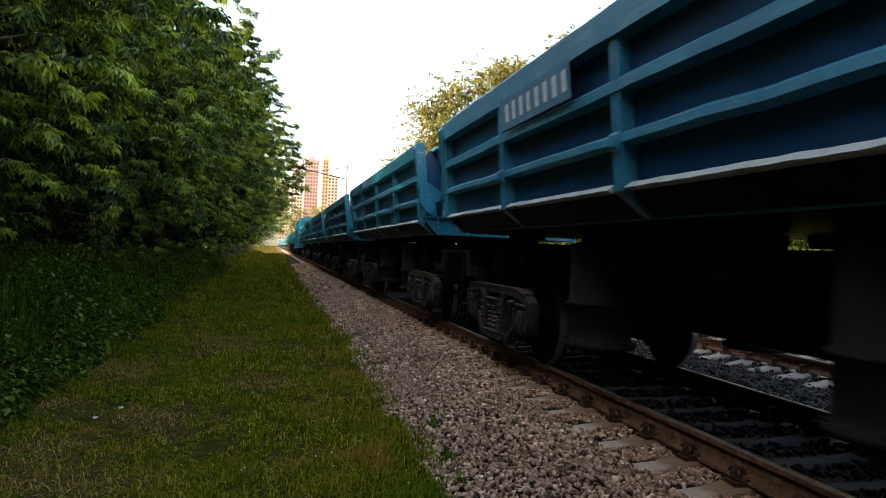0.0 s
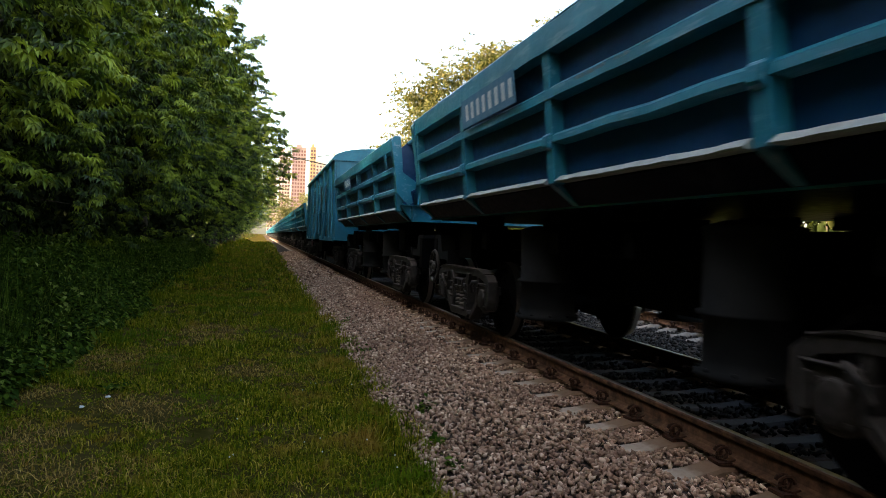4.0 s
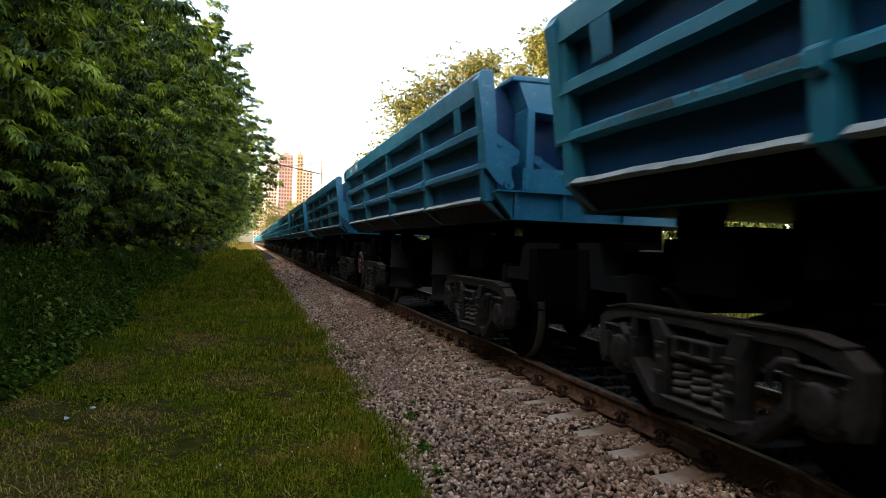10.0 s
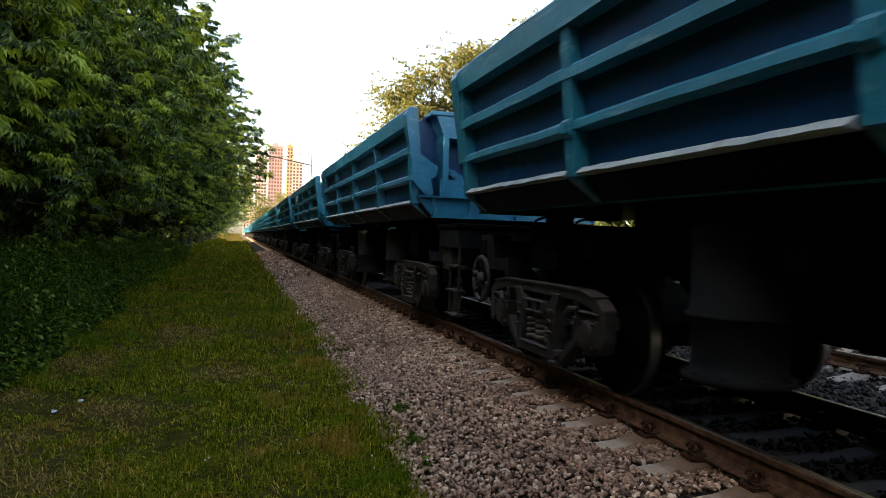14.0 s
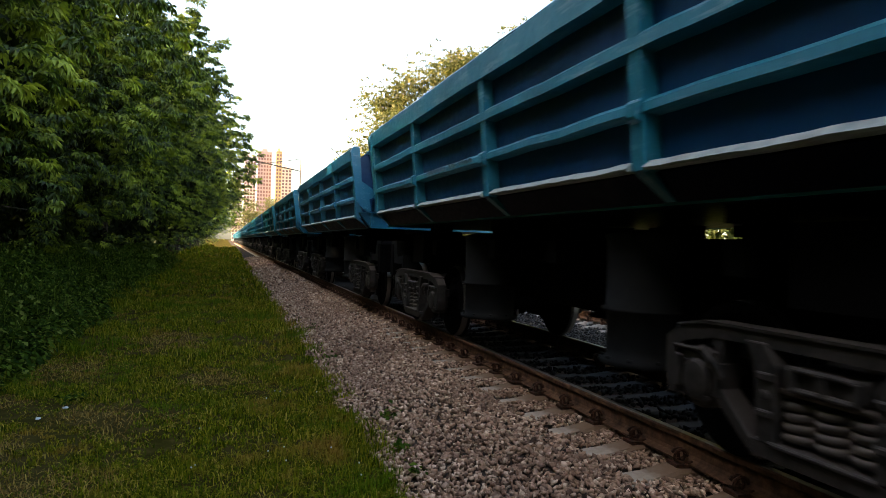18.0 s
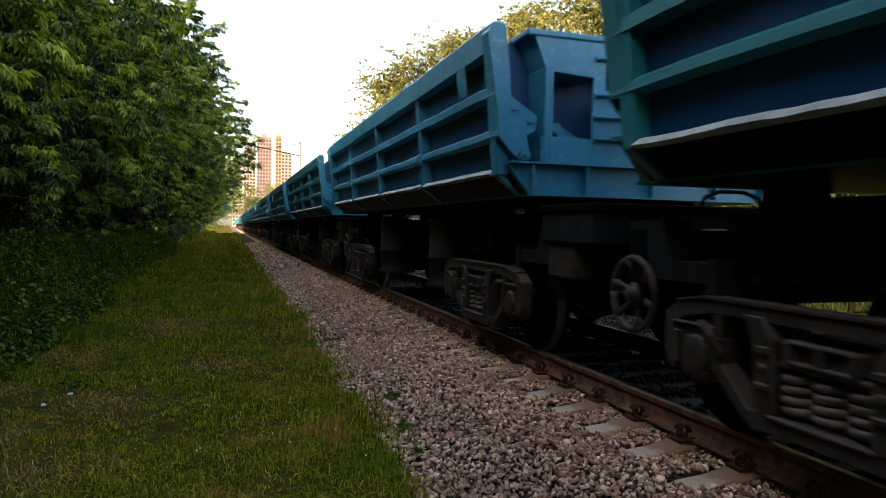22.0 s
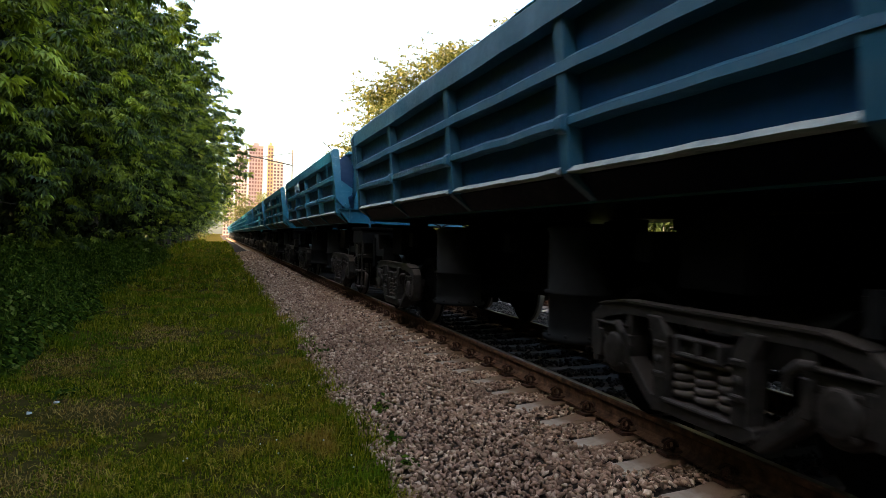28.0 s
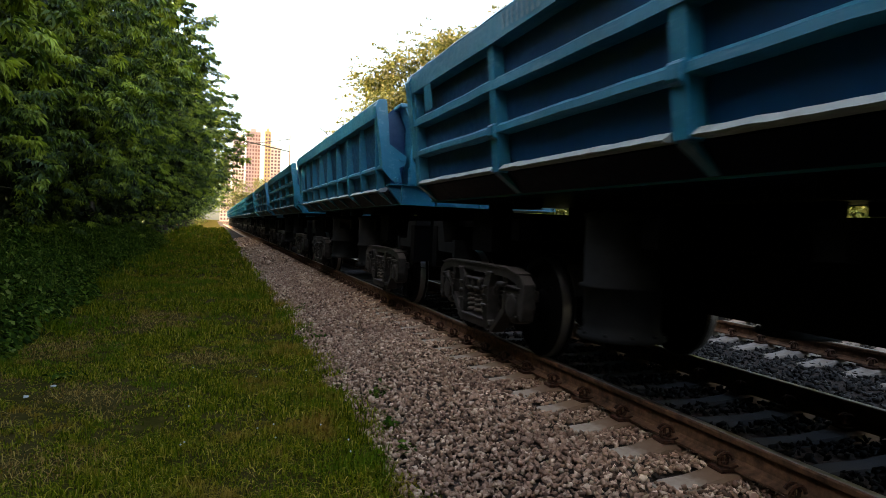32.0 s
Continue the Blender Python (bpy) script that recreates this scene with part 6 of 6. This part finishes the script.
def make_weeds():
    rng = np.random.default_rng(72)
    n = 42000
    y = rng.uniform(5.0, 40, n) ** 1.0
    x = rng.uniform(-10.0, -6.1, n)
    hump = np.clip((-6.2 - x) / 1.2, 0.12, 1.0)
    h = hump * rng.uniform(0.35, 1.25, n) * (1 + 0.5 * patchy(x, y, 0.6, 3.0))
    blades("tall_grass", rng, n, x, y, land(x, y), h, rng.uniform(0.004, 0.009, n), WEED, "tall unmown grass and weeds on the bank", 0.45)
    # taller stems at the front of the bank
    n = 9000
    y = rng.uniform(3.5, 13, n)
    x = -6.2 - 1.9 * rng.uniform(0, 1, n)
    h = np.clip((-5.9 - x) / 0.8, 0.2, 1.0) * rng.uniform(0.5, 1.5, n) * (1 + 0.6 * patchy(x, y, 1.2, 33.0))
    blades("tall_grass", rng, n, x, y, land(x, y), h, rng.uniform(0.003, 0.007, n), WEED, "tall unmown grass and weeds on the bank", 0.6)
    # leafy undergrowth
    n = 7000
    y = rng.uniform(12.0, 45, n)
    x = rng.uniform(-9.5, -6.3, n)
    hump = np.clip((-6.2 - x) / 1.3, 0.1, 1.0)
    z = land(x, y) + hump * rng.uniform(0.05, 0.95, n)
    per = 5
    p = np.repeat(np.stack([x, y, z], -1), per, 0) + rng.normal(0, 0.07, (n * per, 3))
    m = len(p)
    v, f = place_leaves(LEAF5, p, rng.uniform(0, 6.28, m), rng.normal(0.5, 0.3, m), rng.normal(0, 0.4, m), rng.uniform(0.6, 1.1, m))
    tagged(part("undergrowth", fast_mesh("undergrowth", v, f), WEED), "leafy green nettles and brambles on the bank", "undergrowth", kind="stuff")
    # nettle stalks: tiers of drooping leaves on upright stems
    n = 3600
    y = rng.uniform(3.5, 15, n)
    x = -6.05 - 3.4 * rng.uniform(0, 1, n) ** 1.3 + 0.30 * patchy(np.zeros(n), y, 0.7, 4.0)
    tall = np.clip((-5.85 - x) / 1.0, 0.18, 1.0) * rng.uniform(0.40, 1.15, n) * (1 + 0.45 * patchy(x, y, 0.7, 6.0) + 0.45 * patchy(x, y, 2.2, 16.0))
    z0 = land(x, y)
    tiers, ring = 6, 4
    P, Y, S = [], [], []
    for i in range(tiers):
        u = 0.30 + 0.70 * i / (tiers - 1)
        for k in range(ring):
            P.append(np.stack([x + 0.05 * u * rng.normal(0, 1, n), y + 0.05 * u * rng.normal(0, 1, n), z0 + tall * u], -1))
            Y.append(k * math.pi / 2 + (math.pi / 4) * (i % 2) + rng.normal(0, 0.3, n))
            S.append((1.5 - 0.65 * u) * rng.uniform(0.7, 1.25, n))
    m = n * tiers * ring
    v, f = place_leaves(LEAF1, np.concatenate(P), np.concatenate(Y), rng.normal(0.45, 0.25, m), rng.normal(0, 0.3, m), np.concatenate(S))
    tagged(part("nettles", fast_mesh("nettles", v, f), WEED), "dense green nettles at the foot of the trees", "nettles", kind="stuff")


make_weeds()


def small_weed(x, y, z, n, size, seed):
    rng = np.random.default_rng(seed)
    p = np.stack([rng.normal(x, size * 0.7, n), rng.normal(y, size * 0.7, n), z + np.abs(rng.normal(0, size * 0.6, n))], -1)
    v, f = place_leaves(LEAF1, p, rng.uniform(0, 6.28, n), rng.normal(0.3, 0.4, n), rng.normal(0, 0.4, n), rng.uniform(0.4, 0.8, n))
    tagged(part("weed", fast_mesh("weed", v, f), WEED), "small green weed growing in the ballast edge", "weed", kind="stuff")


for i, (x, y, n, s) in enumerate([(-2.36, 6.08, 60, 0.07), (-2.46, 5.2, 30, 0.05), (-2.42, 9.4, 40, 0.08), (-2.5, 4.6, 26, 0.05), (-2.3, 12.5, 40, 0.08), (-5.2, 7.5, 60, 0.09)]):
    small_weed(x, y, float(bed_z(x)) if x > -2.9 else -0.45, n, s, 80 + i)


def litter():
    rng = random.Random(9)
    for x, y, s in ((-5.21, 7.12, 0.035), (-5.35, 6.75, 0.03), (-3.62, 3.92, 0.05)):
        bm = bm_new()
        for _ in range(10):
            bm.verts.new((rng.uniform(-s, s), rng.uniform(-s, s), rng.uniform(0, s * 0.8)))
        bmesh.ops.convex_hull(bm, input=bm.verts[:])
        tagged(part("paper_scrap", bm, WHITE, at=pose(x, y, -0.43)), "crumpled white paper scrap lying in the grass", "litter", "scraps of litter")
    n = 14
    g = np.random.default_rng(10)
    bm = bm_new()
    for _ in range(n):
        x, y = g.uniform(-4.2, -2.8), g.uniform(4.0, 8.0)
        lathe(bm, [(0.002, 0.0), (0.007, 0.006), (0.004, 0.012)], (x, y, -0.40 + g.uniform(0, 0.03)), "z", 6)
    tagged(part("clover_heads", bm, WHITE), "white clover heads in the grass", "flowers", kind="stuff")


litter()


# ---- distance ----
def make_tower(name, x, y, w, d, h, storeys, cols, wall_mat, label):
    t = tagged(empty(name, pose(x, y, 0)), label, "apartment tower", "towers in the distance")
    bm = bm_new()
    box(bm, -w / 2, w / 2, 0, d, -1, h)
    part("wall", bm, wall_mat, t)
    bm = bm_new()
    box(bm, -w * 0.52, w * 0.52, -0.3, d + 0.3, h, h + 1.2)
    box(bm, -w * 0.2, w * 0.2, d * 0.3, d * 0.7, h + 1.2, h + 4.5)
    part("roof", bm, wall_mat, t)
    me = None
    fh, cw = h / (storeys + 0.5), w / cols
    bm = bm_new()
    box(bm, -cw * 0.30, cw * 0.30, -0.12, 0.1, -fh * 0.30, fh * 0.30)
    me = bpy.data.meshes.new("window")
    bmesh.ops.recalc_face_normals(bm, faces=bm.faces[:])
    bm.to_mesh(me)
    bm.free()
    me.materials.append(GLASSY)
    for i in range(storeys):
        for j in range(cols):
            part("window", me, GLASSY, t, at=pose(-w / 2 + cw * (j + 0.5), 0, fh * (i + 0.7)))
    return t


make_tower("apartment_tower", 29.5, 700, 13.5, 16, 88, 24, 5, PINK, "pinkish brick tower block in evening sun")
make_tower("apartment_tower", 17.5, 760, 12, 14, 90, 24, 4, CREAM, "cream tower block beside the pink one")
make_tower("apartment_tower", 42.5, 690, 5.6, 12, 88, 24, 2, OCHRE, "narrow ochre tower under construction")
make_tower("apartment_tower", 57.0, 800, 15, 14, 84, 22, 4, CREAM, "pale cream tower block far away")
make_tower("apartment_tower", 4.5, 720, 9, 14, 66, 18, 3, CREAM, "lower cream block half hidden by trees")


def make_pole(name, x, y, h, arms, label, r=0.14):
    p = tagged(empty(name, pose(x, y, -0.4)), label, "pole", "poles along the line")
    bm = bm_new()
    lathe(bm, [(r, 0), (r * 0.95, h * 0.4), (r * 0.62, h + 0.4)], (0, 0, 0), "z", 10)
    part("shaft", bm, POLE, p)
    for dx, z0, z1, rr in arms:
        bm = bm_new()
        tube(bm, [(0, 0, z0), (dx, 0, z1)], rr, 6)
        part("arm", bm, WIRE, p)
    return p


make_pole("mast", 7.2, 113, 15.2, [(-9.5, 13.0, 14.6, 0.10), (-8.0, 15.0, 13.4, 0.06)], "slender line mast with a long cross arm")
make_pole("pole", 8.3, 59, 13.2, [(0.6, 12.0, 12.0, 0.04)], "weathered wooden pole behind the train", 0.12)
make_pole("street_lamp", 9.6, 84, 12.0, [(-1.7, 11.9, 13.2, 0.05)], "thin lamp post with a slanting arm", 0.08)


# ---- what moves ----
DRIFT = [0.74, 1.15, 1.11, 1.22, 1.67, 1.70, 1.72, 2.31, 2.12, 2.36, 3.32, 3.76, 4.51, 5.01, 5.50, 6.40, 7.27, 8.26, 9.03, 10.05,
         10.93, 11.92, 13.29, 13.96, 15.06, 16.71, 17.97, 19.45, 21.00, 22.58, 24.65, 26.20, 28.05]


def rear_bogie(t):
    """Where the first wagon's rear bogie stands along the line: near one wagon length a second, slowing on the way."""
    return float(np.interp(t, range(33), DRIFT)) - CAR_L * t


def motions():
    for k, car in TRAIN:
        walk(car, [(t, pose(0, rear_bogie(t) + along(k), 0)) for t in range(33)])
    first = {}
    for ob in sorted((o for o in scene.objects if o.name.startswith("wheelset")), key=lambda o: o.name):
        a = 1 if ob.location.y > 0 else -1
        if a not in first:
            rows = []
            for i in range(961):
                t = i / 30
                rows.append((t, pose(0, a * 0.925, WHEEL_R, math.degrees((rear_bogie(t) - rear_bogie(0)) / -WHEEL_R) % 360.0, 0, 0)))
            walk(ob, rows)
            first[a] = ob
        else:
            ob.rotation_mode = "QUATERNION"
            keys = ob.animation_data_create()
            keys.action = first[a].animation_data.action
            keys.action_slot = first[a].animation_data.action_slot


motions()
